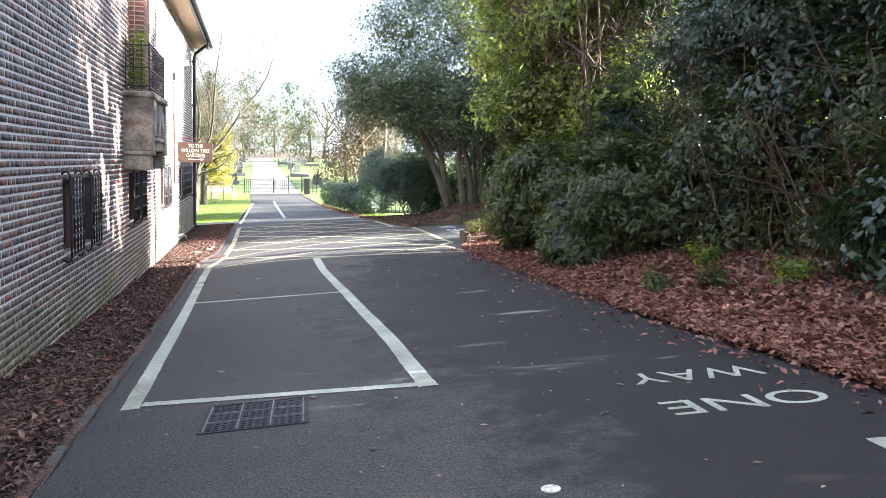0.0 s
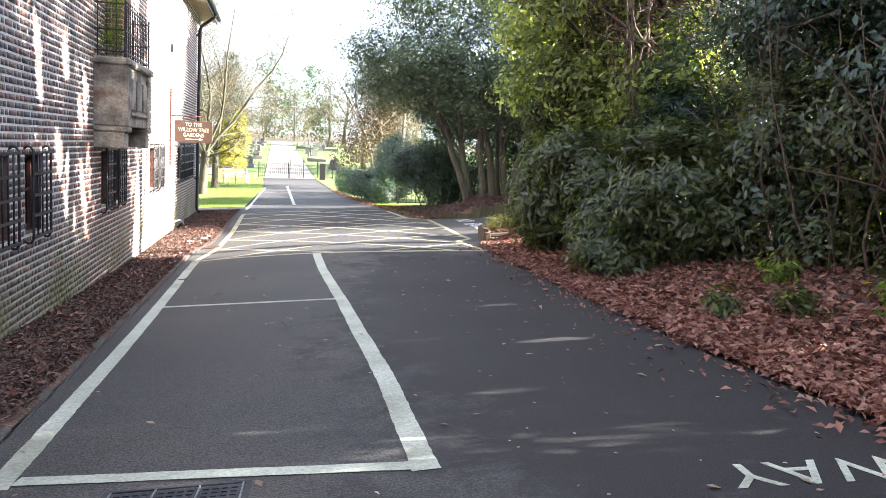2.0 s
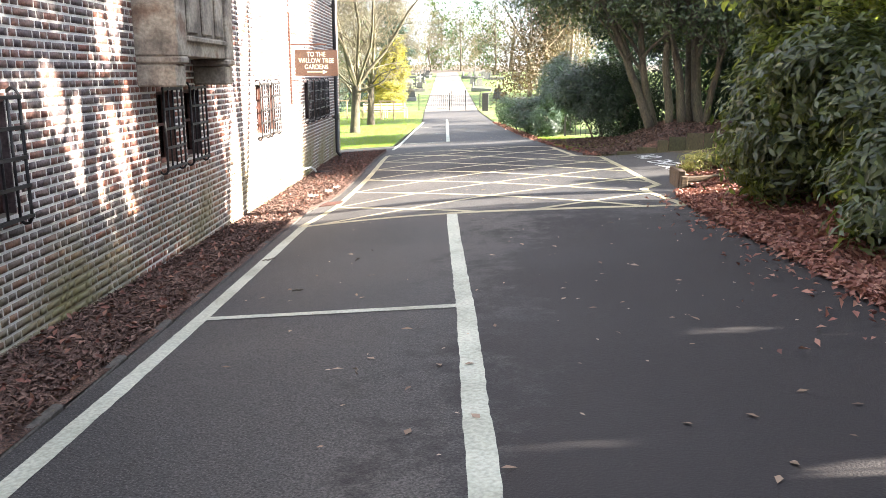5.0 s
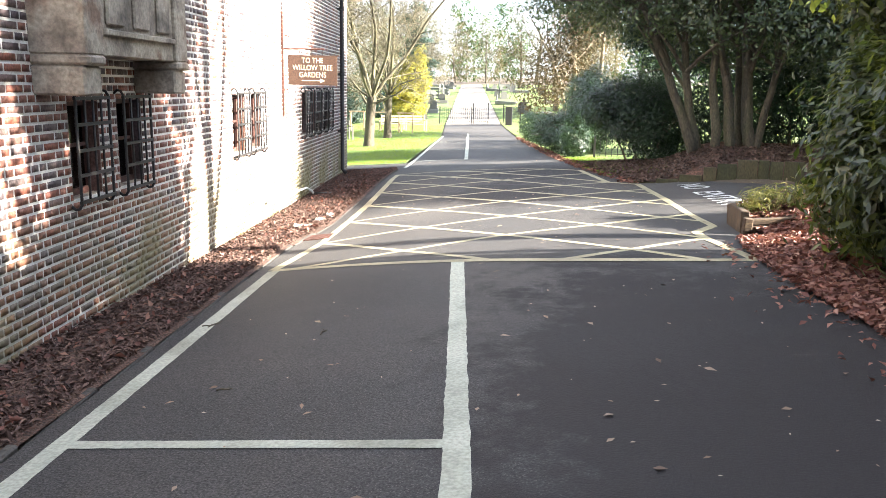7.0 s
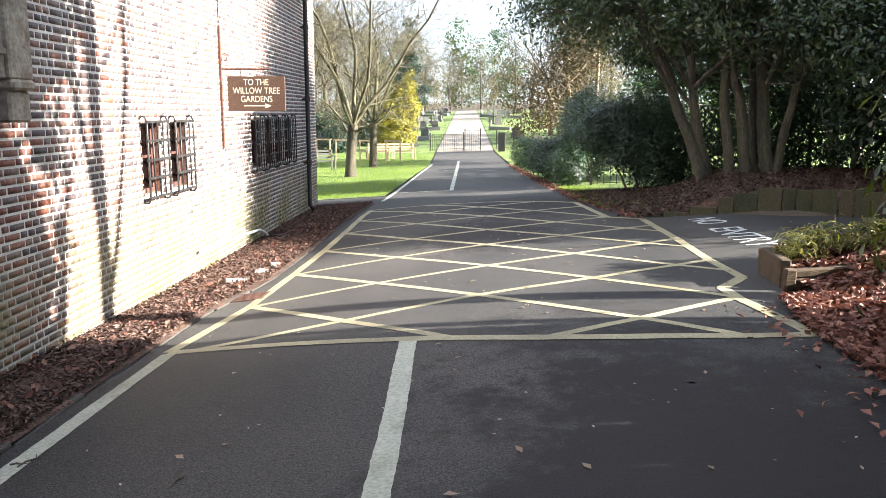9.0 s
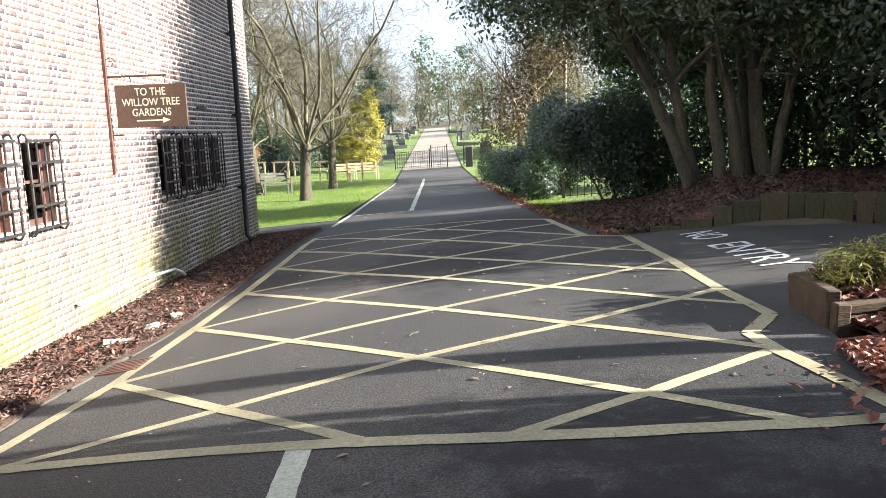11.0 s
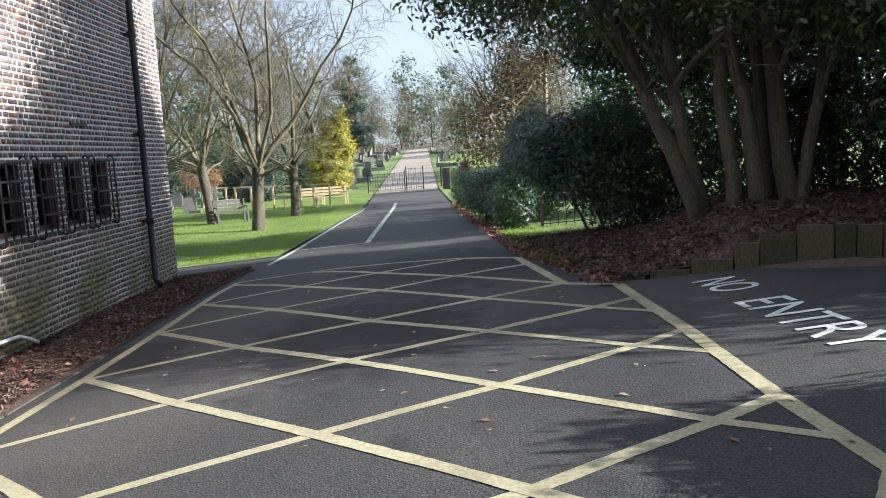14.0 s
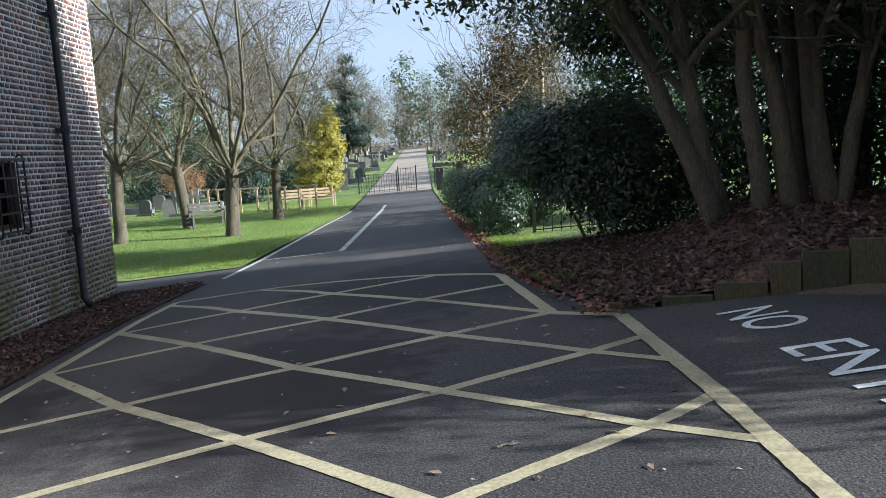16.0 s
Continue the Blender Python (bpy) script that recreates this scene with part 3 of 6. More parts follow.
# roof: two slopes with thickness, soffit, fascia and gutter
bm = bmesh.new()
rx0, rx1, rid = BACKX - 0.5, WX + 0.5, (BACKX + WX) / 2
prof = [(rx1, EAVE + 0.06), (rid, EAVE + 3.0), (rx0, EAVE + 0.06), (rx0, EAVE + 0.2), (rid, EAVE + 3.18), (rx1, EAVE + 0.2)]
ends = [[bm.verts.new((x, y, z)) for x, z in prof] for y in (WY0 - 0.3, WY1 + 0.15)]
for k in range(6):
    bm.faces.new((ends[0][k], ends[0][(k + 1) % 6], ends[1][(k + 1) % 6], ends[1][k]))
bm.faces.new(ends[0][::-1]), bm.faces.new(ends[1])
part("roof", bm, ROOFTILE, house, "dark clay tiled roof")
part("soffit", boxes((WX + 0.005, WX + 0.48, WY0, WY1 + 0.12, EAVE - 0.06, EAVE - 0.02)), SOFFIT, house, "warm brown boarded soffit under the eaves")
part("fascia", boxes((WX + 0.48, WX + 0.51, WY0, WY1 + 0.15, EAVE - 0.12, EAVE + 0.12), bevel=0.004), IRON, house)
bm = bmesh.new()
tube(bm, [(WX + 0.57, WY0, EAVE + 0.02), (WX + 0.57, WY1 + 0.1, EAVE + 0.02)], 0.06, 8)
part("gutter", bm, IRON, house, "black gutter along the eaves", True)

# downpipe with collars and a shoe
downpipe = thing("downpipe", "black cast iron downpipe at the house corner", "downpipe")
PY, PX = 25.95, WX + 0.1
foot = RP(PX, PY) + 0.1
bm = bmesh.new()
tube(bm, [(WX + 0.56, PY, EAVE - 0.02), (WX + 0.5, PY, EAVE - 0.14), (PX + 0.05, PY, EAVE - 0.42), (PX, PY, EAVE - 0.55), (PX, PY, foot + 0.1), (PX + 0.1, PY - 0.04, foot)], 0.05, 10)
part("pipe", bm, IRON, downpipe, "", True)
for cz in (0.35, 1.75, 3.3, 4.7):
    bm = bmesh.new()
    tube(bm, [(PX, PY, cz), (PX, PY, cz + 0.1)], 0.064, 10)
    box(bm, WX - 0.005, PX, PY - 0.09, PY + 0.09, cz + 0.03, cz + 0.07)
    part("collar", bm, IRON, downpipe)

# windows and their cages
def grille(y0, y1, z0, z1, parent):
    g = new("grille")
    g.parent = parent
    g["label"] = "black wrought iron window cage with hooked bars"
    xo = WX + 0.085
    n = 5
    for i in range(n):
        y = y0 - 0.03 + (y1 - y0 + 0.06) * i / (n - 1)
        hook = i in (0, n - 1)
        bm = bmesh.new()
        if hook:
            pts = [(WX - 0.01, y, z1 + 0.03), (WX + 0.03, y, z1 + 0.062), (WX + 0.062, y, z1 + 0.055), (xo, y, z1 + 0.015), (xo, y, z0 - 0.015), (WX + 0.062, y, z0 - 0.055), (WX + 0.03, y, z0 - 0.062), (WX - 0.01, y, z0 - 0.03)]
            tube(bm, pts, 0.013, 6)
        else:
            tube(bm, [(xo, y, z1 + 0.01), (xo, y, z0 - 0.01)], 0.011, 6)
        part("bar", bm, IRON, g, "", True)
    for f in (0.0, 0.26, 0.5, 0.75, 1.0):
        z = z0 + (z1 - z0) * f
        part("crossbar", boxes((xo - 0.012, xo + 0.014, y0 - 0.045, y1 + 0.045, z - 0.013, z + 0.013)), IRON, g)


WINLABEL = "narrow dark window behind a black iron cage"
for k, (y0, y1, z0, z1) in enumerate(OPEN):
    w = thing("window_%d" % (k + 1), WINLABEL, "window", group="barred windows", kind="structure")
    fx = WX - 0.16
    part("window_frame", boxes((fx, fx + 0.06, y0, y0 + 0.05, z0, z1), (fx, fx + 0.06, y1 - 0.05, y1, z0, z1), (fx, fx + 0.06, y0 + 0.05, y1 - 0.05, z0, z0 + 0.06), (fx, fx + 0.06, y0 + 0.05, y1 - 0.05, z1 - 0.05, z1)), DARKWOOD, w)
    pane = part("pane", boxes((fx + 0.02, fx + 0.026, y0 + 0.05, y1 - 0.05, z0 + 0.06, z1 - 0.05)), GLASS, w)
    part("transom", boxes((fx + 0.028, fx + 0.055, y0 + 0.05, y1 - 0.05, 0.98, 1.01)), DARKWOOD, w)
    part("window_sill", boxes((WX - 0.2, WX - 0.004, y0, y1, z0 - 0.03, z0 + 0.004)), STONE, w)
    for ya, yb in ((y0 - 0.001, y0 + 0.012), (y1 - 0.012, y1 + 0.001)):
        part("reveal", boxes((fx + 0.062, WX - 0.006, ya, yb, z0 + 0.006, z1)), BRICK_ONE, w)
    part("lintel", boxes((fx + 0.062, WX - 0.006, y0 + 0.013, y1 - 0.013, z1 - 0.012, z1 + 0.001)), BRICK_ONE, w)
    part("shutter", boxes((fx - 0.05, fx - 0.03, y0, y1, z0, z1)), DARKWOOD, w, "dark brown board behind the glass")
    grille(y0, y1, z0 - 0.02, z1 + 0.02, w)

# stone balcony on corbels, with an iron rail
BY0, BY1, BX = 11.9, 14.05, WX + 0.44
balcony = thing("stone_balcony", "weathered carved stone balcony box projecting from the brick wall", "balcony")
part("side", boxes((WX - 0.05, BX, BY0, BY0 + 0.3, 1.74, 2.58), bevel=0.012), STONE, balcony)
part("side", boxes((WX - 0.05, BX, BY1 - 0.3, BY1, 1.74, 2.58), bevel=0.012), STONE, balcony)
part("front", boxes((BX - 0.2, BX - 0.035, BY0 + 0.3, BY1 - 0.3, 1.74, 2.58), bevel=0.01), STONE, balcony)
part("floor_slab", boxes((WX - 0.05, BX - 0.2, BY0 + 0.3, BY1 - 0.3, 1.74, 1.86)), STONE, balcony)
part("coping", boxes((WX - 0.05, BX + 0.03, BY0 - 0.03, BY1 + 0.03, 2.58, 2.68), bevel=0.02), STONE, balcony)
for ya, yb in ((BY0 + 0.01, BY0 + 0.29), (BY1 - 0.29, BY1 - 0.01)):
    part("corbel", boxes((WX - 0.05, BX - 0.03, ya, yb, 1.43, 1.66), (WX - 0.05, BX + 0.012, ya - 0.012, yb + 0.012, 1.66, 1.74), bevel=0.02), STONE, balcony)
for ya, yb in ((BY0 + 0.4, BY0 + 0.72), (BY0 + 0.92, BY0 + 1.24), (BY0 + 1.44, BY0 + 1.72)):
    part("shield", boxes((BX - 0.04, BX - 0.005, ya, yb, 1.98, 2.42), bevel=0.015), STONE, balcony, "worn carved stone panel")
part("panel_ledge", boxes((BX - 0.04, BX + 0.01, BY0 + 0.34, BY1 - 0.34, 1.9, 1.95), bevel=0.008), STONE, balcony)
rail = thing("balcony_railing", "thin black iron railing on the stone balcony", "railing")
RT = 3.4
for z in (2.76, 3.05, RT):
    bm = bmesh.new()
    tube(bm, [(WX, BY0 + 0.05, z), (BX - 0.05, BY0 + 0.05, z), (BX - 0.05, BY1 - 0.05, z), (WX, BY1 - 0.05, z)], 0.011, 6)
    part("rail", bm, IRON, rail)
spots = [(WX + 0.04 + 0.12 * i, BY0 + 0.05) for i in range(4)] + [(BX - 0.05, BY0 + 0.05 + (BY1 - BY0 - 0.1) * i / 14) for i in range(15)] + [(WX + 0.04 + 0.12 * i, BY1 - 0.05) for i in range(4)]
for x, y in spots:
    bm = bmesh.new()
    tube(bm, [(x, y, 2.67), (x, y, RT + 0.06)], 0.008, 5)
    part("baluster", bm, IRON, rail)

# hanging sign
sign = thing("hanging_sign", "brown board on a rusty bracket pointing to the gardens", "sign")
SY, SX0, SX1, SZ0, SZ1 = 19.98, -1.94, -1.08, 1.525, 2.035
board = part("board", boxes((SX0, SX1, SY, SY + 0.025, SZ0, SZ1), bevel=0.004), SIGN_BROWN, sign, "dark brown board with cream letters")
face = lambda x, z: Matrix.Translation((x, SY - 0.002, z)) @ pose(0, 0, 0, 90, 0, 0)
mx = (SX0 + SX1) / 2
for body, z in (("TO THE", 1.945), ("WILLOW TREE", 1.822), ("GARDENS", 1.7)):
    lettering("lettering", body, 0.128, face(mx, z), SIGN_CREAM, 0.001, "cream capital letters", board, sx=0.83)
bm = boxes((mx - 0.19, mx + 0.14, SY - 0.003, SY - 0.0005, 1.598, 1.612))
v = [bm.verts.new((mx + dx, SY - 0.003, 1.605 + dz)) for dx, dz in ((0.13, -0.035), (0.22, 0), (0.13, 0.035))]
bm.faces.new(v)
part("arrow", bm, SIGN_CREAM, board, "cream arrow")
part("wall_post", boxes((WX, WX + 0.035, SY - 0.02, SY + 0.03, 0.97, 2.76), bevel=0.003), RUST, sign)
bm = bmesh.new()
tube(bm, [(WX + 0.02, SY + 0.012, 2.14), (-1.3, SY + 0.012, 2.14)], 0.014, 6)
part("arm", bm, RUST, sign)
bm = bmesh.new()
tube(bm, [(WX + 0.02, SY + 0.012, 1.44), (WX + 0.18, SY + 0.012, 1.44)], 0.01, 6)
part("stay", bm, RUST, sign)
bm = bmesh.new()
tube(bm, [(WX + 0.03 + 0.075 * (1 - q / 16) * math.cos(q * 0.75) + 0.05, SY + 0.012, 2.3 + 0.075 * (1 - q / 16) * math.sin(q * 0.75)) for q in range(13)], 0.007, 5)
part("scroll", bm, RUST, sign, "small rusty scroll above the arm")
for x in (-1.75, -1.34):
    bm = bmesh.new()
    tube(bm, [(x, SY + 0.012, 2.15), (x + 0.012, SY + 0.012, 2.09), (x, SY + 0.012, 2.02)], 0.007, 5)
    part("hook", bm, IRON, sign)

# flood lamp high on the wall, white waste pipe at the wall's foot
lamp = thing("wall_floodlight", "small white wall floodlight on a bracket", "light")
part("bracket", boxes((WX, WX + 0.16, 20.35, 20.4, 3.98, 4.02), (WX, WX + 0.03, 20.3, 20.45, 3.92, 4.08)), WHITE_PLASTIC, lamp)
bm = bmesh.new()
tube(bm, [(WX + 0.12, 20.37, 4.03), (WX + 0.32, 20.33, 4.08), (WX + 0.36, 20.33, 4.09)], [0.05, 0.075, 0.08], 10)
part("head", bm, WHITE_PLASTIC, lamp)
box_ = thing("junction_box", "small dark electrical box on the brick wall", "electrical box")
part("body", boxes((WX - 0.002, WX + 0.06, 19.95, 20.07, 3.6, 3.78), bevel=0.006), IRON, box_)
part("cable", boxes((WX - 0.002, WX + 0.014, 20.0, 20.012, 2.76, 3.6)), IRON, box_)
waste = thing("waste_pipe", "white plastic waste pipe along the foot of the wall", "pipe")
bm = bmesh.new()
tube(bm, [(WX + 0.05, 18.6, -0.36), (WX + 0.06, 20.5, -0.43), (WX + 0.08, 21.6, -0.5), (WX + 0.14, 21.72, -0.56), (WX + 0.16, 21.9, -0.66)], 0.022, 8)
part("pipe", bm, WHITE_PLASTIC, waste, "", True)
bm = bmesh.new()
tube(bm, [(WX + 0.14, 21.85, -0.64), (WX + 0.5, 22.0, -0.66)], 0.03, 8)
part("outlet", bm, IRON, waste, "", True)
vent = thing("air_brick", "dark iron vent bar set in the brickwork", "vent")
part("slot", boxes((WX - 0.01, WX + 0.02, 23.6, 24.1, 1.86, 1.9)), IRON, vent)

# manhole cover, gully, stud
COVERIRON = mat("worn steel cover", [(0.008, 0.008, 0.012), (0.016, 0.016, 0.024), (0.035, 0.034, 0.04)], 14, 120, 0.8, 0.4, depth=0.003)
RS = lambda x, y, a=(1, 0): on_road(x, y, a, 0.002)
cover = thing("manhole_cover", "square black patterned steel manhole cover in the tarmac", "manhole cover", at=RS(-0.01, 3.56, (1, -0.06)))
part("frame", boxes((-0.34, -0.31, -0.34, 0.34, -0.02, 0.006), (0.31, 0.34, -0.34, 0.34, -0.02, 0.006), (-0.31, 0.31, -0.34, -0.32, -0.02, 0.006), (-0.31, 0.31, 0.32, 0.34, -0.02, 0.006)), COVERIRON, cover)
for i in range(3):
    for j in range(3):
        x0, y0 = -0.3 + 0.203 * i, -0.31 + 0.21 * j
        bm = boxes((x0, x0 + 0.19, y0, y0 + 0.198, -0.02, 0.0))
        for a in range(4):
            for b in range(4):
                box(bm, x0 + 0.012 + a * 0.044, x0 + 0.04 + a * 0.044, y0 + 0.014 + b * 0.046, y0 + 0.042 + b * 0.046, 0.0, 0.006)
        part("plate", bm, COVERIRON, cover)
PALESTEEL = mat("scuffed steel rim", [(0.09, 0.09, 0.1), (0.2, 0.2, 0.21)], 14, 120, 0.7, 0.4, depth=0.003)
for i in range(4):
    u = -0.306 + 0.203 * i
    part("rib", boxes((u - 0.006, u + 0.002, -0.31, 0.318, -0.02, 0.0075)), PALESTEEL, cover, "scuffed pale rib between plates")
for j in range(1, 3):
    v = -0.31 + 0.21 * j - 0.008
    for i in range(3):
        part("rib", boxes((-0.3 + 0.203 * i, -0.11 + 0.203 * i, v, v + 0.006, -0.02, 0.007)), PALESTEEL, cover)
gully = thing("gully_grate", "rusty iron gully grate beside the kerb", "drain", at=RS(-0.85, 16.85, (1, 0)))
for i in range(7):
    part("grate_bar", boxes((-0.2, 0.2, -0.2 + i * 0.06, -0.165 + i * 0.06, -0.02, 0.012)), RUST, gully)
stud = thing("road_stud", "pale round metal stud set in the tarmac", "road stud", at=RS(1.27, 1.6))
bm = bmesh.new()
tube(bm, [(0, 0, 0), (0, 0, 0.006), (0, 0, 0.012)], [0.045, 0.045, 0.03], 14)
part("disc", bm, CHALK, stud)

# kerb edging along the mulch
for i in range(36):
    y = -6 + i * 0.93
    if y > 27:
        break
    x = float(LX(y + 0.45)) - 0.05
    ang = math.degrees(math.atan2(float(LX(y)) - float(LX(y + 0.9)), 0.9))
    k = thing("kerb_stone", "low weathered stone edging beside bark mulch", "kerb", group="kerb edging", kind="structure",
              at=pose(x, y + 0.46, RP(x, y + 0.46), 0, 0, ang))
    part("stone", boxes((-0.035, 0.035, -0.45, 0.45, -0.1, 0.002 + random.uniform(0, 0.012)), bevel=0.012), KERB, k)
for x, y, s, a in ((-1.25, 17.75, 0.12, 30), (-1.08, 18.35, 0.17, 78), (-1.02, 18.8, 0.08, 80)):
    rock = thing("broken_stone", "broken piece of pale kerb stone lying on mulch", "stone", group="broken kerb pieces", at=pose(x, y, RP(x, y) + 0.05, 4, 6, a))
    bm = boxes((-s, s, -s * 0.35, s * 0.35, -0.04, 0.02))
    for v in bm.verts:
        v.co += Vector([random.uniform(-0.25, 0.25) * s for _ in range(2)] + [random.uniform(-0.01, 0.02)])
    part("chunk", bm, CHALK, rock)

# planter of timber sleepers
planter = thing("sleeper_planter", "low raised planter of brown timber sleepers", "planter")
pz = RP(4.6, 15.8)
TP = lambda bm, lab="": part("sleeper", bm, TIMBER_RAW, planter, lab)
bm = boxes((-0.05, 0.05, -0.36, 0.36, -0.1, 0.27), bevel=0.012)
bm.transform(pose(4.68, 15.9, pz, 0, 0, -6))
TP(bm)
for k, (zb, zt) in enumerate(((-0.1, 0.1), (0.105, 0.18))):
    bm = boxes((0.0, 1.95, -0.055, 0.055, zb, zt), bevel=0.012)
    bm.transform(pose(4.7, 15.52 + 0.01 * k, pz, 0, -4, 2))
    TP(bm)
bm = boxes((0.0, 2.6, -0.055, 0.055, -0.1, 0.25), bevel=0.012)
bm.transform(pose(4.68, 16.28, pz, 0, -4, 2))
TP(bm)
bm = boxes((-0.05, 0.05, -0.05, 0.05, -0.1, 0.2), bevel=0.01)
bm.transform(pose(4.64, 15.46, pz, 0, 3, 0))
TP(bm)
sheet("planter_soil", 4.68, 7.3, lambda x: 15.54, lambda x: 16.26, 8, 0.2, lambda x, y: RP(4.6, 15.8) + 0.17 + 0.12 * (x - 4.6) + 0.06 * np.sin(4 * y + x), LITTER, "leafy soil heaped in the timber planter", xy_swap=True)
stake = thing("wooden_stake", "weathered split wooden stake in the planter", "stake")
for dx, h, lean in ((0, 0.42, 3), (0.12, 0.25, -30), (0.2, 0.3, 38)):
    bm = bmesh.new()
    tube(bm, [(0, 0, 0), (0.01, 0, h * 0.5), (0, 0.01, h)], [0.02, 0.018, 0.008], 6)
    bm.transform(pose(5.25 + dx, 16.0, pz + 0.22, 0, lean, 0))
    part("stick", bm, TWIG, stake)

# retaining wall of upright boards
retain = thing("retaining_boards", "mossy upright timber boards holding back the leafy bed", "retaining wall")
x, k = 4.45, 0
while x < 12:
    w = random.choice((0.2, 0.24, 0.36)) if x > 5.6 else 0.42
    yb = float(SY1(x + w / 2)) + 0.03
    h = float(np.interp(x, [4.4, 5.0, 5.3, 5.6, 5.9, 6.2, 12], [0.05, 0.1, 0.15, 0.23, 0.32, 0.4, 0.42])) + random.uniform(-0.012, 0.012)
    ang = math.degrees(math.atan2(float(SY1(x + w)) - float(SY1(x)), w))
    bm = boxes((0, w - 0.012, -0.02, 0.03 + random.uniform(0, 0.012), -0.12, h), bevel=0.006)
    bm.transform(pose(x, float(SY1(x)) + 0.03, RP(x, yb), 0, 0, ang))
    part("board", bm, TIMBER, retain)
    x += w
    k += 1

# twigs blown onto the tarmac
for x, y, l, a in ((0.15, 11.9, 0.16, 80), (-0.25, 10.6, 0.1, 20), (-0.85, 12.3, 0.2, 70), (2.0, 2.6, 0.14, 40), (-0.9, 12.25, 0.1, 10), (0.55, 8.2, 0.12, 100), (1.7, 16.4, 0.16, 60), (3.3, 18.4, 0.12, 20)):
    stick = thing("fallen_twig", "thin dark twig fallen on the tarmac", "twig", group="twigs on the road", at=pose(x, y, RP(x, y) + 0.006, 0, 0, a))
    bm = bmesh.new()
    tube(bm, [(-l / 2, 0, 0), (-l / 6, l * 0.06, 0.004), (l / 6, -l * 0.04, 0.002), (l / 2, l * 0.05, 0.0)], [0.005, 0.006, 0.005, 0.002], 5)
    part("stem", bm, BARK_DARK, stick)
    bm = bmesh.new()
    tube(bm, [(l / 8, 0, 0.002), (l / 3, l * 0.22, 0.004)], [0.004, 0.002], 5)
    part("shoot", bm, BARK_DARK, stick)

# ---- vegetation ----
RNG = np.random.default_rng(7)


def leaf_mesh(name, centres, normals, size, aspect, material, jitter=0.35, fold=0.12):
    """Two-faced folded leaves, one island each, at centres with the given facing."""
    n = len(centres)
    nor = normals + RNG.normal(0, jitter, (n, 3))
    nor /= np.linalg.norm(nor, axis=1, keepdims=True) + 1e-9
    ax = RNG.normal(0, 1, (n, 3))
    ax -= nor * (ax * nor).sum(1, keepdims=True)
    ax /= np.linalg.norm(ax, axis=1, keepdims=True) + 1e-9
    sd = np.cross(nor, ax)
    s = (size * RNG.uniform(0.6, 1.35, n))[:, None]
    tip, base = centres + ax * s, centres - ax * s
    lft = centres + sd * s * aspect + nor * s * fold - ax * s * 0.15
    rgt = centres - sd * s * aspect + nor * s * fold - ax * s * 0.15
    V = np.stack([base, rgt, tip, lft], 1).reshape(-1, 3)
    i = np.arange(n) * 4
    T = np.concatenate([np.stack([i, i + 1, i + 2], -1), np.stack([i, i + 2, i + 3], -1)])
    return mesh_np(name, V, T, material)


def blob_leaves(blobs, count, clump=0.3, shell=0.55, per=22):
    """Leaf places in ellipsoid blobs, gathered into clumps on twig ends; facing outwards and up."""
    w = np.array([(b[3] * b[4] + b[4] * b[5] + b[3] * b[5]) for b in blobs])
    w = w / w.sum()
    C, N = [], []
    for b, ww in zip(blobs, w):
        m = max(4, int(count * ww))
        nc = max(3, m // per)
        d = RNG.normal(0, 1, (nc, 3))
        d /= np.linalg.norm(d, axis=1, keepdims=True)
        r = RNG.uniform(shell, 1.06, (nc, 1)) ** 0.7
        cc = d * r
        k = RNG.integers(0, nc, m)
        p = cc[k] * np.array(b[3:6]) + RNG.normal(0, clump, (m, 3)) * np.array([1, 1, 0.7]) + np.array(b[:3])
        C.append(p)
        nn = d[k] + np.array([0, 0, 0.55])
        N.append(nn)
    return np.concatenate(C), np.concatenate(N)


def limb(bm, a, b, r0, r1, bend=0.15, segs=5, sides=7):
    a, b = Vector(a), Vector(b)
    d = b - a
    pts = []
    off = Vector((random.uniform(-1, 1), random.uniform(-1, 1), random.uniform(-0.3, 0.5))) * d.length * bend
    for i in range(segs + 1):
        t = i / segs
        pts.append(a + d * t + off * math.sin(math.pi * t) + Vector((random.uniform(-1, 1), random.uniform(-1, 1), 0)) * d.length * 0.012)
    tube(bm, pts, [r0 + (r1 - r0) * (i / segs) for i in range(segs + 1)], sides, cap=False)
    return pts


# leaves cut away along the sun's direction to place sun patches on the ground (x, y, half width, half length)
SUN_CUTS = [(2.45, 6.55, 0.42, 0.13), (2.0, 6.3, 0.25, 0.06), (2.72, 8.5, 0.3, 0.1), (3.25, 8.25, 0.25, 0.09), (3.15, 7.2, 0.35, 0.1), (1.05, 6.55, 0.3, 0.08),
          (1.55, 6.95, 0.3, 0.06), (3.4, 6.5, 0.25, 0.08), (1.55, 5.1, 0.25, 0.07), (2.75, 11.7, 0.2, 0.05), (2.77, 12.3, 0.15, 0.05), (0.4, 7.2, 0.25, 0.05), (3.3, 5.3, 0.3, 0.08)]

# more cuts at random, so that sun patches fall on the brick wall
gaps = random.Random(23)
SUN_CUTS += [(gaps.uniform(-9.0, -3.2), gaps.uniform(9.5, 15.4), gaps.uniform(0.5, 1.0), gaps.uniform(0.1, 0.2)) for _ in range(30)]


def clear_of_cuts(C):
    """Which leaves lie clear of the sun cuts."""
    k = (C[:, 2] + 0.1) / sun_way.z
    gx_, gy_ = C[:, 0] - k * sun_way.x, C[:, 1] - k * sun_way.y
    ok = np.ones(len(C), bool)
    for x, y, rx, ry in SUN_CUTS:
        ok &= ((gx_ - x) / rx) ** 2 + ((gy_ - y) / ry) ** 2 > RNG.uniform(0.6, 1.5, len(C))
    return ok


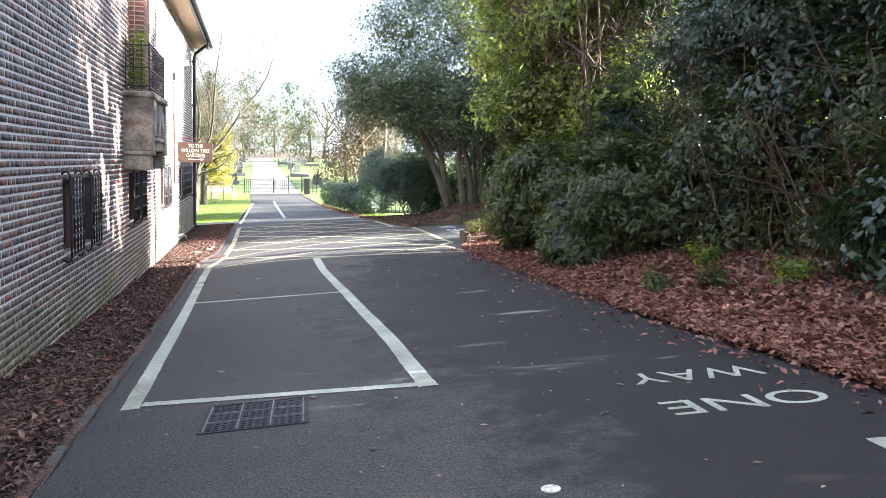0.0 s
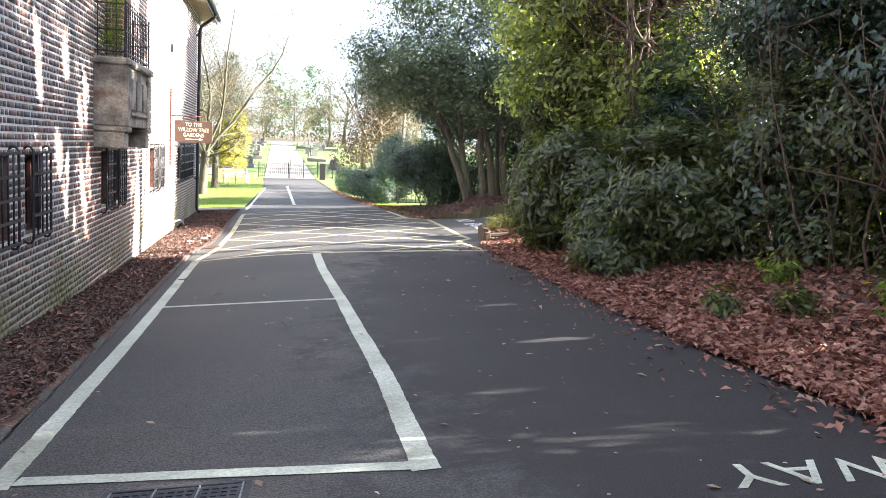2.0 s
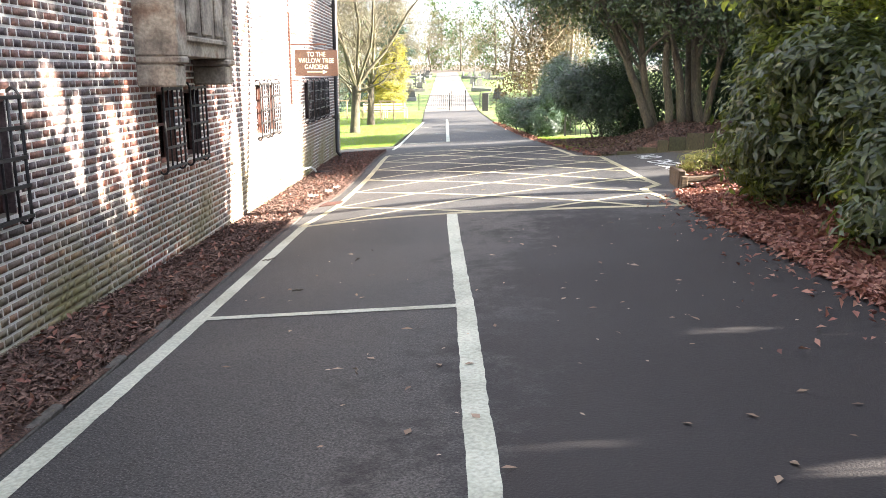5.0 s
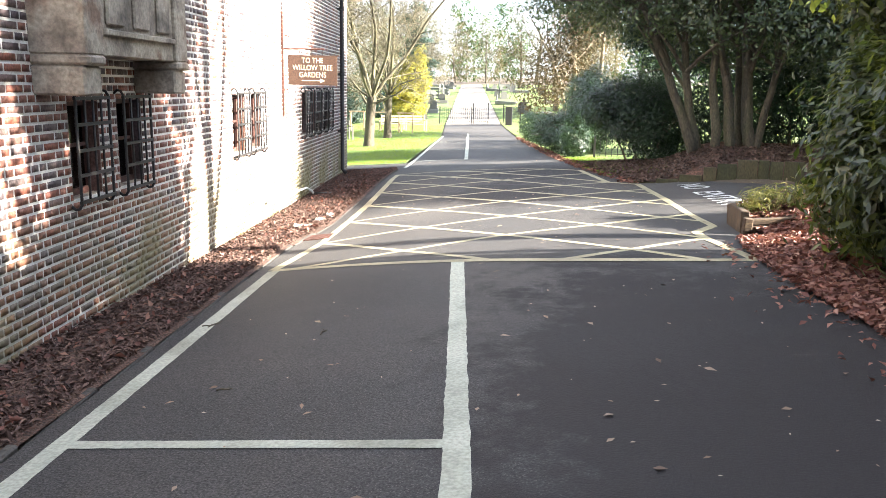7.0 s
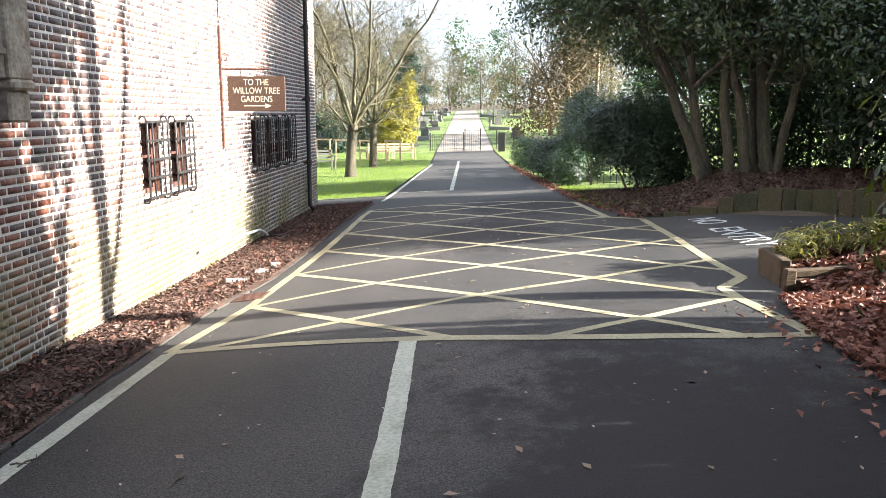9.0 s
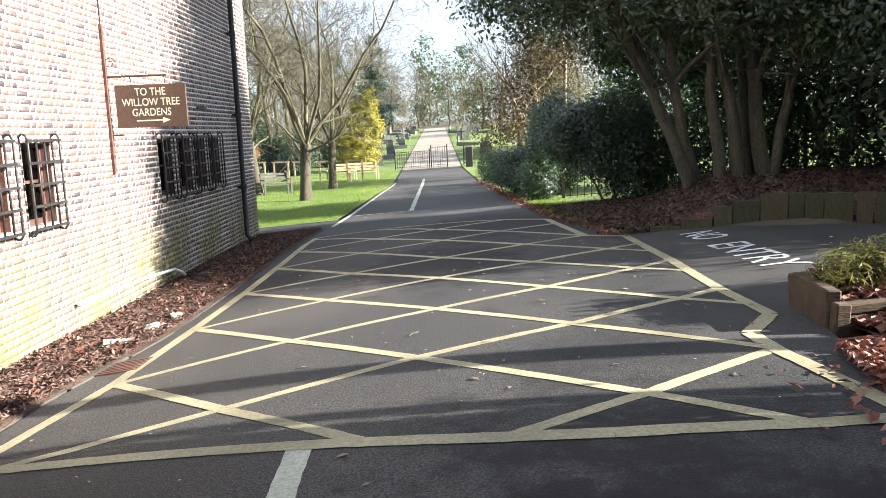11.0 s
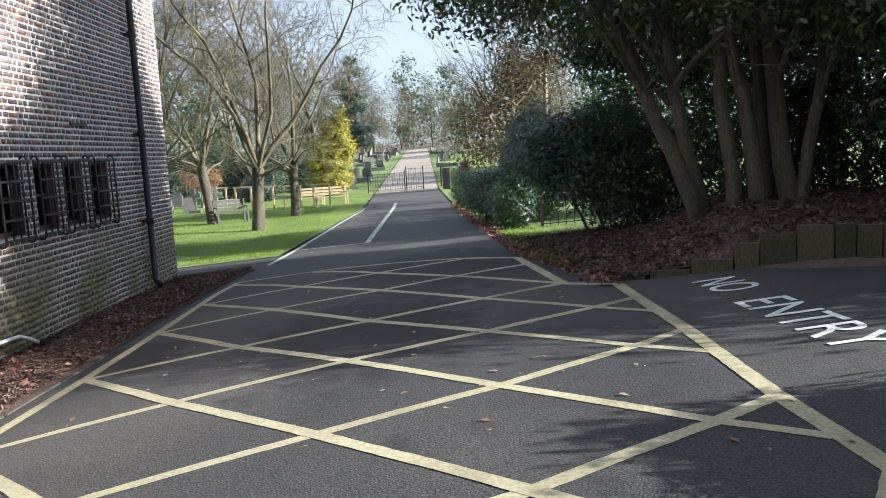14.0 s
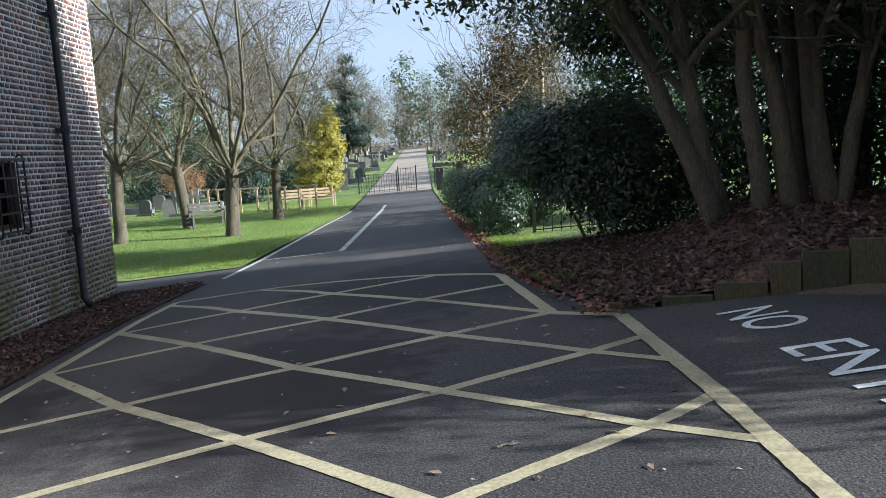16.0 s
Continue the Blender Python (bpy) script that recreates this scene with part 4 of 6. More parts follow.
def leafy(name, label, category, foot, blobs, count, size, aspect, material, bark, trunks, clump=0.3, shell=0.55, group="", per=22, bend=0.08):
    """A tree or shrub: stems that fork towards the blobs of its crown, and a crown of single leaves."""
    t = thing(name, label, category, group=group)
    z = float(land(foot[0], foot[1])) - 0.05
    bm = bmesh.new()
    for (sx, sy, r, tx, ty, tz) in trunks:
        pts = limb(bm, (sx, sy, float(land(sx, sy)) - 0.1), (tx, ty, tz), r, r * 0.55, bend, 7, 9)
        near = sorted(blobs, key=lambda b: (Vector(b[:3]) - pts[-1]).length)[:5]
        for b in near:
            tgt = Vector(b[:3]) + Vector((random.uniform(-0.6, 0.6) * b[3], random.uniform(-0.6, 0.6) * b[4], random.uniform(-0.4, 0.6) * b[5]))
            st = pts[random.randint(3, len(pts) - 1)]
            q = limb(bm, st, tgt, r * 0.42, 0.015, 0.14, 5, 5)
            for _ in range(5):
                s0 = random.choice(q[1:])
                e = s0 + Vector((random.uniform(-1, 1), random.uniform(-1, 1), random.uniform(-0.3, 0.8))) * max(b[3:6]) * 0.6
                limb(bm, s0, e, 0.018, 0.005, 0.2, 3, 4)
    part("trunk", bm, bark, t, "", True)
    C, N = blob_leaves(blobs, count, clump, shell, per)
    keep = C[:, 2] > land(C[:, 0], C[:, 1]) + 0.04
    if group.startswith("evergreen"):
        keep &= clear_of_cuts(C)
    put("crown", leaf_mesh("crown", C[keep], N[keep], size, aspect, material), t)
    return t


def Z(x, y):
    return float(land(x, y))


# dense evergreen bank along the east side
leafy("laurel_shrub", "large dark laurel shrub with drooping glossy leaves", "shrub", (6.2, 12.6),
      [(5.9, 11.9, 1.2, 1.0, 1.1, 1.1), (5.8, 12.9, 1.1, 0.9, 0.6, 1.0), (5.3, 10.5, 0.7, 0.7, 0.8, 0.6), (5.7, 9.5, 1.3, 0.9, 0.9, 0.9), (5.0, 12.5, 0.9, 0.55, 0.6, 0.8), (5.0, 12.0, 1.6, 0.5, 0.6, 0.6), (5.0, 13.1, 1.3, 0.45, 0.45, 0.7), (6.1, 11.1, 2.0, 0.7, 0.8, 0.6), (5.2, 11.2, 1.3, 0.5, 0.5, 0.6), (4.9, 9.9, 0.35, 0.5, 0.6, 0.35), (5.6, 10.3, 1.7, 0.5, 0.5, 0.6)],
      60000, 0.064, 0.34, LAUREL, BARK_DARK, [(6.6, 11.8, 0.09, 6.2, 11.6, 1.9), (6.5, 12.8, 0.08, 6.0, 12.8, 1.9), (6.3, 10.3, 0.07, 6.0, 10.2, 1.8)], 0.13, 0.5, "evergreen bank", 55)
leafy("hazel_thicket", "tall light green thicket of many thin upright canes", "shrub", (7.0, 13.2),
      [(6.0, 12.6, 2.2, 0.9, 1.0, 0.9), (5.5, 12.9, 3.0, 0.8, 0.9, 1.0), (6.3, 12.0, 3.4, 1.2, 1.3, 1.1), (5.9, 11.0, 2.9, 0.8, 0.9, 0.8), (6.2, 12.6, 5.0, 1.1, 1.1, 1.2), (6.6, 11.4, 5.4, 1.3, 1.3, 1.3), (6.4, 12.3, 6.8, 1.3, 1.3, 1.2), (5.5, 11.8, 4.6, 0.8, 1.0, 0.9), (4.75, 14.1, 2.9, 0.4, 0.45, 0.6), (4.8, 13.9, 4.0, 0.7, 0.7, 0.8), (4.9, 14.3, 5.2, 0.9, 0.9, 0.8), (5.2, 13.4, 4.3, 0.8, 0.8, 0.9)],
      40000, 0.062, 0.5, HAZELLEAF, DEADTWIG, [(6.5 + 0.7 * math.sin(i * 2.4), 12.0 + 1.0 * math.cos(i * 1.7), 0.02, 6.1 + 1.1 * math.sin(i * 2.4), 12.0 + 1.4 * math.cos(i * 1.7), 4.6 + (i % 4) * 0.7) for i in range(44)], 0.17, 0.1, "evergreen bank", 34)
leafy("yew_tree", "dark blue-green yew with feathery hanging foliage", "tree", (7.2, 9.4),
      [(6.4, 10.3, 3.0, 0.9, 0.9, 0.9), (6.8, 10.0, 4.6, 1.2, 1.3, 1.0), (7.1, 10.0, 6.2, 1.4, 1.4, 1.2), (7.3, 9.6, 8.0, 1.4, 1.4, 1.4), (5.9, 10.2, 2.2, 0.6, 0.6, 0.6), (6.9, 8.8, 3.4, 1.1, 1.0, 1.0)],
      40000, 0.075, 0.13, YEW, BARK_DARK, [(7.4, 9.8, 0.2, 7.2, 9.8, 6.5)], 0.15, 0.4, "evergreen bank", 70)
leafy("holly_thicket", "tall dark holly thicket with bare brown twigs inside", "shrub", (7.6, 6.6),
      [(7.3, 6.8, 2.6, 1.5, 1.7, 1.4), (7.4, 6.0, 4.6, 1.8, 1.9, 1.5), (7.6, 7.4, 6.6, 1.8, 1.9, 1.6), (7.2, 5.2, 7.2, 1.8, 1.9, 1.5), (6.3, 6.8, 5.6, 1.1, 1.2, 1.0), (6.6, 8.2, 1.6, 1.0, 0.9, 0.8)],
      52000, 0.06, 0.48, HOLLY, DEADTWIG, [(7.8, 6.8, 0.13, 7.5, 6.6, 5.0), (7.6, 5.6, 0.11, 7.4, 5.6, 5.5), (7.3, 7.6, 0.08, 7.2, 7.4, 4.2)], 0.16, 0.5, "evergreen bank", 60)
leafy("holly_thicket", "tall dark holly thicket beside the road bank", "shrub", (7.2, 3.2),
      [(6.6, 3.6, 2.0, 1.2, 1.3, 1.3), (6.9, 2.6, 4.2, 1.6, 1.7, 1.6), (7.3, 4.4, 3.6, 1.5, 1.5, 1.5), (7.0, 3.2, 6.4, 1.8, 1.9, 1.6), (6.1, 4.5, 1.2, 0.9, 0.9, 0.7), (7.4, 1.2, 2.6, 1.6, 1.6, 2.0), (7.2, 0.8, 5.6, 1.7, 1.8, 1.9)],
      52000, 0.06, 0.48, HOLLY, BARK_DARK, [(7.4, 3.6, 0.12, 7.1, 3.4, 4.6), (7.6, 1.6, 0.12, 7.2, 1.2, 4.8)], 0.16, 0.5, "evergreen bank", 60)
leafy("laurel_shrub", "dark laurel shrub closing the bank behind", "shrub", (7.4, -3),
      [(7.4, -1.4, 2.0, 1.9, 1.9, 2.0), (7.4, -1.6, 5.2, 1.9, 1.9, 2.1), (7.4, -4.6, 2.4, 2.0, 2.0, 2.4), (7.4, -4.6, 6.0, 2.0, 2.0, 2.2)],
      14000, 0.11, 0.4, LAUREL, BARK_DARK, [(7.5, -1.8, 0.12, 7.4, -1.6, 4.6), (7.5, -4.5, 0.12, 7.4, -4.6, 4.6)], 0.3, 0.5, "evergreen bank")
leafy("laurel_shrub", "dark laurel shrub rooted in fallen leaves on the bank", "shrub", (6.5, 7.5),
      [(6.2, 8.8, 1.0, 0.65, 0.8, 0.7), (6.4, 7.7, 1.0, 0.7, 0.8, 0.7), (6.5, 6.7, 1.1, 0.7, 0.8, 0.75), (6.6, 5.6, 1.3, 0.7, 0.8, 0.9), (6.3, 4.6, 1.1, 0.7, 0.8, 0.7), (5.9, 9.3, 0.75, 0.6, 0.6, 0.5), (6.3, 8.2, 2.0, 0.8, 0.9, 0.8), (6.4, 6.9, 2.3, 0.8, 1.0, 0.9), (6.5, 5.4, 2.5, 0.8, 1.0, 0.9)],
      27000, 0.047, 0.4, LAUREL, DEADTWIG, [(6.9, 8.2, 0.05, 6.4, 8.2, 1.6), (6.9, 6.8, 0.05, 6.5, 6.8, 1.7), (6.9, 5.3, 0.05, 6.5, 5.2, 1.8)], 0.14, 0.45, "evergreen bank", 50)
leafy("holly_thicket", "dark upright holly with small glossy leaves", "shrub", (6.9, 7.0),
      [(6.4, 8.4, 3.4, 0.9, 1.0, 1.0), (6.3, 7.2, 3.9, 0.9, 1.1, 1.0), (6.4, 5.8, 4.2, 0.9, 1.1, 1.1), (6.5, 8.6, 5.2, 1.0, 1.1, 1.1), (6.4, 6.6, 5.6, 1.0, 1.2, 1.1), (6.5, 4.6, 5.2, 1.0, 1.2, 1.2)],
      34000, 0.042, 0.5, HOLLY, DEADTWIG, [(7.1, 8.2, 0.07, 6.6, 8.2, 4.6), (7.1, 6.6, 0.07, 6.6, 6.6, 4.8), (7.1, 5.2, 0.06, 6.6, 5.2, 4.6)], 0.15, 0.45, "evergreen bank", 60)
leafy("laurel_shrub", "laurel shrub hanging over leaf litter near the planter", "shrub", (6.0, 13.4),
      [(5.2, 13.4, 1.2, 0.6, 0.5, 1.0), (5.7, 13.5, 2.2, 0.7, 0.45, 0.8), (6.1, 13.4, 3.2, 0.8, 0.5, 0.9), (5.0, 13.2, 0.8, 0.5, 0.5, 0.7), (5.2, 13.5, 2.6, 0.5, 0.4, 0.7)],
      22000, 0.062, 0.34, LAUREL, BARK_DARK, [(6.2, 13.1, 0.06, 5.6, 13.3, 1.9), (6.4, 13.3, 0.06, 6.1, 13.3, 2.4)], 0.13, 0.5, "evergreen bank", 50)
# added shrub, sized and placed so its shadow covers the side road's mouth
leafy("laurel_shrub", "laurel shrub added past the planter to shade the side road", "shrub", (7.4, 15.9),
      [(7.4, 16.1, 0.6, 0.6, 0.55, 0.7), (7.7, 16.3, 0.75, 0.6, 0.5, 0.65)],
      12000, 0.062, 0.34, LAUREL, BARK_DARK, [(7.6, 15.7, 0.04, 7.4, 15.8, 0.9)], 0.12, 0.4, "evergreen bank", 50)
tangle = thing("dead_twig_tangle", "tangle of dead brown twigs and branches in the thicket", "twigs", kind="stuff")
bm = bmesh.new()
trnd = random.Random(17)
for k in range(620):
    a = Vector((trnd.uniform(5.9, 7.0), trnd.uniform(4.2, 9.6), 0))
    a.z = Z(a.x, a.y) + trnd.uniform(0.2, 4.2)
    if k < 60:
        a.z = Z(a.x, a.y) - 0.02
    d = Vector((trnd.uniform(-0.7, 0.2), trnd.uniform(-0.8, 0.8), trnd.uniform(-0.3, 0.9) if k > 60 else 1.6)).normalized()
    ln = trnd.uniform(0.4, 1.3) if k > 60 else trnd.uniform(1.4, 3.2)
    pts = [a]
    for q in range(5):
        d = (d + Vector((trnd.uniform(-1, 1), trnd.uniform(-1, 1), trnd.uniform(-1.0, 0.6))) * 0.28).normalized()
        pts.append(pts[-1] + d * ln / 5)
    r0 = trnd.uniform(0.004, 0.012) * (1.6 if k < 60 else 1)
    tube(bm, pts, [r0 * (1 - 0.14 * q) for q in range(6)], 5, cap=False)
part("twigs", bm, DEADTWIG, tangle)
# undergrowth closing the view under the crowns; bright leaf colour stands in for sunlit glints
leafy("undergrowth", "tangle of evergreen undergrowth with glint-bright leaves below the trees", "shrub", (9, 4),
      [(8.9 + 0.4 * math.sin(i), -4 + i * 1.6, 1.7, 0.9, 1.1, 1.3) for i in range(10)],
      15000, 0.085, 0.4, BRIGHT, BARK_DARK, [(9, -2, 0.05, 9, -2, 2), (9, 3, 0.05, 9, 3, 2), (9, 8, 0.05, 9, 8, 2)], 0.28, 0.3, "evergreen bank")
# the second rank, behind
for cx, cy, hh, nn in ((10.9, 8.0, 6.0, 12000), (10.8, 5.4, 9.0, 22000), (10.6, 1.0, 9.5, 24000), (10.6, -3.6, 9.5, 20000)):
    leafy("evergreen_tree", "tall dark evergreen tree behind the bank", "tree", (cx, cy),
          [(cx, cy, hh * 0.36, 2.0, 2.2, hh * 0.22), (cx - 0.3, cy + 0.4, hh * 0.65, 2.0, 2.2, hh * 0.2), (cx, cy, hh * 0.86, 1.7, 1.8, hh * 0.16)],
          nn, 0.1, 0.45, BRIGHT if cy > 6 else HOLLY, BARK_DARK, [(cx, cy, 0.17, cx, cy, hh * 0.75)], 0.32, 0.35, "evergreen rear rank")

# trunks and wide crown of the holm oak in the raised bed
leafy("holm_oak", "spreading evergreen oak with several leaning grey trunks", "tree", (6.3, 22.4),
      [(3.5, 23.9, 3.5, 1.1, 1.3, 0.7), (5.0, 23.4, 3.3, 1.3, 1.4, 0.75), (6.6, 22.4, 3.2, 1.4, 1.3, 0.8), (8.0, 21.8, 2.9, 1.2, 1.2, 1.0), (9.4, 22.2, 2.9, 1.3, 1.3, 1.2), (4.4, 24.8, 4.6, 1.9, 1.8, 1.1), (6.4, 23.0, 4.6, 2.1, 2.0, 1.2), (8.4, 22.8, 4.9, 1.9, 2.0, 1.5), (5.2, 24.2, 6.0, 2.3, 2.2, 1.2), (7.4, 23.4, 6.6, 2.3, 2.2, 1.4), (6.6, 25.8, 4.2, 1.9, 1.6, 1.3), (8.6, 25.0, 3.4, 1.6, 1.5, 1.4), (3.0, 24.4, 4.6, 0.9, 1.0, 0.6), (4.6, 22.9, 4.2, 1.3, 1.2, 0.7), (5.6, 22.6, 3.9, 1.2, 1.2, 0.7), (4.0, 25.8, 4.0, 1.4, 1.3, 0.8), (5.6, 26.6, 3.6, 1.5, 1.4, 1.0), (4.7, 24.4, 6.4, 1.2, 1.4, 1.0), (6.0, 24.0, 7.6, 1.8, 1.8, 1.2), (5.0, 24.6, 7.6, 1.1, 1.3, 1.0), (7.6, 23.8, 8.2, 1.8, 1.8, 1.2), (7.0, 24.6, 2.9, 1.2, 0.9, 0.8), (8.4, 23.2, 3.6, 1.2, 1.0, 0.9)],
      98000, 0.052, 0.42, OAKLEAF, BARK_OAK, [(6.16, 23.4, 0.12, 4.85, 23.5, 3.4), (6.24, 23.5, 0.11, 5.72, 23.5, 3.3), (6.56, 23.1, 0.105, 6.35, 23.2, 3.8), (6.86, 23.1, 0.115, 6.15, 23.3, 3.9), (7.06, 23.4, 0.1, 6.9, 23.5, 4.2), (7.27, 23.15, 0.135, 7.0, 23.2, 4.0), (7.36, 23.1, 0.09, 7.75, 23.2, 3.4)], 0.2, 0.45, bend=0.03)
leafy("dark_holly_bush", "big rounded dark holly bush by the road", "bush", (5.5, 26.4),
      [(5.45, 26.5, 0.85, 0.85, 1.0, 0.65), (5.95, 26.2, 0.75, 0.85, 1.0, 0.95), (4.85, 27.0, 1.05, 0.65, 0.8, 0.5), (5.5, 26.7, 1.35, 0.85, 0.9, 0.6), (6.5, 26.6, 0.85, 0.6, 0.7, 0.8), (5.0, 26.8, 1.35, 0.6, 0.6, 0.45)],
      36000, 0.038, 0.45, HOLLY, BARK_DARK, [(5.6, 26.4, 0.04, 5.3, 26.6, 1.0), (5.9, 26.2, 0.04, 6.1, 26.2, 1.1), (5.4, 26.6, 0.03, 4.9, 26.8, 0.9)], 0.13, 0.7)
leafy("clipped_hedge", "low dense green hedge along the road edge", "hedge", (4.2, 32),
      [(4.35, 29.6, 0.15, 0.42, 0.7, 0.62), (4.3, 31.2, 0.2, 0.45, 1.0, 0.62), (4.2, 33.2, 0.15, 0.45, 1.2, 0.6), (4.1, 35.6, 0.05, 0.45, 1.4, 0.55), (4.1, 38.2, -0.05, 0.5, 1.5, 0.55), (4.0, 41.0, -0.1, 0.5, 1.5, 0.6)],
      26000, 0.045, 0.35, HOLLY, BARK_DARK, [(4.3, 31, 0.03, 4.3, 31, 0.4), (4.2, 35, 0.03, 4.2, 35, 0.3)], 0.09, 0.85)
leafy("tall_hedge", "tall blue-green hedge behind the holly bush", "hedge", (5.4, 33),
      [(5.2, 31.5, 0.9, 0.7, 1.4, 1.3), (5.3, 34.2, 0.9, 0.7, 1.6, 1.2)],
      16000, 0.05, 0.4, HOLLY, BARK_DARK, [(5.3, 32, 0.05, 5.3, 32, 1.2)], 0.12, 0.8)
leafy("brown_shrub_tree", "rusty brown half-bare tree with pale branches", "tree", (6.6, 46),
      [(5.6, 45, 2.4, 1.6, 2.0, 1.8), (6.6, 47, 3.8, 2.0, 2.0, 2.0), (5.0, 48, 1.6, 1.3, 1.6, 1.4), (7.2, 45, 5.4, 2.2, 2.2, 1.8)],
      11000, 0.08, 0.4, RUSTLEAF, TWIG, [(6.4, 46, 0.16, 6.2, 46, 4.5), (6.8, 46.4, 0.14, 7.6, 46.4, 5.2), (6.0, 45.6, 0.1, 4.6, 45.4, 3.8)], 0.35, 0.3)
leafy("dark_hedge", "tall black-green yew hedge in deep shade", "hedge", (12, 25),
      [(7.9 + i * 1.15, 25.3 + 0.3 * math.sin(i * 2), 1.2, 0.95, 0.7, 1.5) for i in range(10)] + [(7.2, 26.2, 1.3, 0.7, 0.5, 1.4), (7.0, 26.4, 3.0, 1.0, 0.6, 1.0), (8.4, 25.9, 3.2, 1.1, 0.7, 1.0), (9.8, 25.8, 3.4, 1.1, 0.7, 1.1), (11.2, 25.8, 3.4, 1.1, 0.7, 1.1), (5.9, 27.4, 3.1, 0.9, 0.6, 0.7), (6.5, 27.6, 2.3, 0.8, 0.5, 0.9)],
      80000, 0.065, 0.3, YEW, BARK_DARK, [(9, 25.4, 0.05, 9, 25.4, 1.5)], 0.16, 0.5)
# added trees, many out of view, placed to shade the road, wall and bed
for cx, cy, hh in ((10.2, 23.4, 7.5), (11.6, 21.3, 7.0), (11.6, 19.4, 4.0), (14.4, 20.9, 6.6), (13.4, 21.0, 8.0), (13.0, 24.6, 8.5), (16.2, 23.4, 8.5), (12.0, 31.0, 9.0), (16.0, 32.0, 9.0), (18.6, 21.6, 8.0), (19.2, 22.6, 9.0), (19.4, 24.8, 8.0), (16.6, 21.6, 7.5)):
    leafy("evergreen_tree", "dense dark evergreen added past the raised bed for shade and backdrop", "tree", (cx, cy),
          [(cx, cy, hh * 0.3, 1.9, 1.8, hh * 0.26), (cx + 0.3, cy, hh * 0.62, 1.9, 1.9, hh * 0.2), (cx - 0.2, cy, hh * 0.85, 1.5, 1.5, hh * 0.16)],
          15000, 0.075, 0.45, HOLLY, BARK_DARK, [(cx, cy, 0.18, cx + 0.2, cy, hh * 0.6), (cx + 0.4, cy - 0.2, 0.13, cx + 0.9, cy, hh * 0.5)], 0.3, 0.3, "evergreens past the bed")
leafy("planter_plants", "dry yellowish grassy plants in the planter", "plant", (5.2, 15.9),
      [(4.95, 15.95, 0.2, 0.25, 0.25, 0.14), (5.2, 16.0, 0.3, 0.3, 0.2, 0.14), (5.6, 15.95, 0.36, 0.35, 0.2, 0.14), (6.2, 15.9, 0.5, 0.4, 0.25, 0.22)],
      3000, 0.05, 0.11, leaf_mat("dry yellow grass", [(0.1, 0.12, 0.03), (0.2, 0.2, 0.06), (0.36, 0.32, 0.14)], 0.6, 0.3, (1.3, 1.3, 0.7)), TWIG, [(5.2, 15.9, 0.008, 5.3, 15.95, 0.35)], 0.06, 0.3)
plant = thing("balcony_plant", "small feathery green plant behind the balcony railing", "plant")
bm = bmesh.new()
for k in range(5):
    tube(bm, [(-1.9 + 0.02 * k, 12.05 + 0.07 * k, 1.9), (-1.88 + 0.02 * k, 12.05 + 0.07 * k, 2.8), (-1.86 + 0.02 * k, 12.0 + 0.1 * k, 3.4)], [0.008, 0.006, 0.003], 5)
part("stem", bm, TWIG, plant)
PC, PN = blob_leaves([(-1.86, 12.15, 3.0, 0.14, 0.25, 0.3), (-1.84, 12.25, 3.4, 0.12, 0.22, 0.25)], 900, 0.07, 0.2)
put("crown", leaf_mesh("crown", PC, PN, 0.035, 0.2, BRIGHT), plant)



def bare_tree(name, label, x, y, h, r, seed, spread=0.55, levels=4, material=None, fork=0.3, twig=0.007, wiggle=0.26):
    """A leafless tree: a trunk that forks again and again into thin twigs."""
    rnd = random.Random(seed)
    t = thing(name, label, "tree", group="bare trees on the lawn")
    z0 = Z(x, y) - 0.1
    bmt, bmb = bmesh.new(), bmesh.new()

    def grow(bm, p, d, length, rad, level):
        segs = 5 if level < 2 else 3
        pts, q = [p], p
        dd = d.copy()
        for i in range(segs):
            dd = (dd + Vector((rnd.uniform(-1, 1), rnd.uniform(-1, 1), rnd.uniform(-0.3, 0.6))) * (0.06 if level == 0 else wiggle)).normalized()
            q = q + dd * (length / segs)
            pts.append(q)
        end = max(twig, rad * (0.6 if level < levels else 0.4))
        tube(bm, pts, [rad + (end - rad) * i / segs for i in range(segs + 1)], 9 if level == 0 else (6 if level < 2 else 4), cap=False)
        if level >= levels:
            return
        kids = 5 if level == 0 else (4 if level < 2 else 3)
        for i in range(kids):
            at = pts[-1] if i < 2 else pts[rnd.randint(1, segs - 1) if level else rnd.randint(segs - 2, segs - 1)]
            a = rnd.uniform(0, 2 * math.pi)
            sp = spread * rnd.uniform(0.6, 1.3)
            perp = dd.orthogonal().normalized()
            perp = Matrix.Rotation(a, 3, dd) @ perp
            nd = (dd * math.cos(sp) + perp * math.sin(sp) + Vector((0, 0, 0.15))).normalized()
            grow(bmb, at, nd, length * rnd.uniform(0.6, 0.85), end * rnd.uniform(0.6, 0.85), level + 1)

    # root flare
    tube(bmt, [(x, y, z0), (x, y, z0 + 0.18), (x, y, z0 + 0.5)], [r * 1.5, r * 1.15, r], 9, cap=False)
    grow(bmt, Vector((x, y, z0 + 0.3)), Vector((0, 0, 1)), h * fork, r, 0)
    part("trunk", bmt, material or BARK, t, "", True)
    part("crown", bmb, material or BARK, t, "", True)
    return t


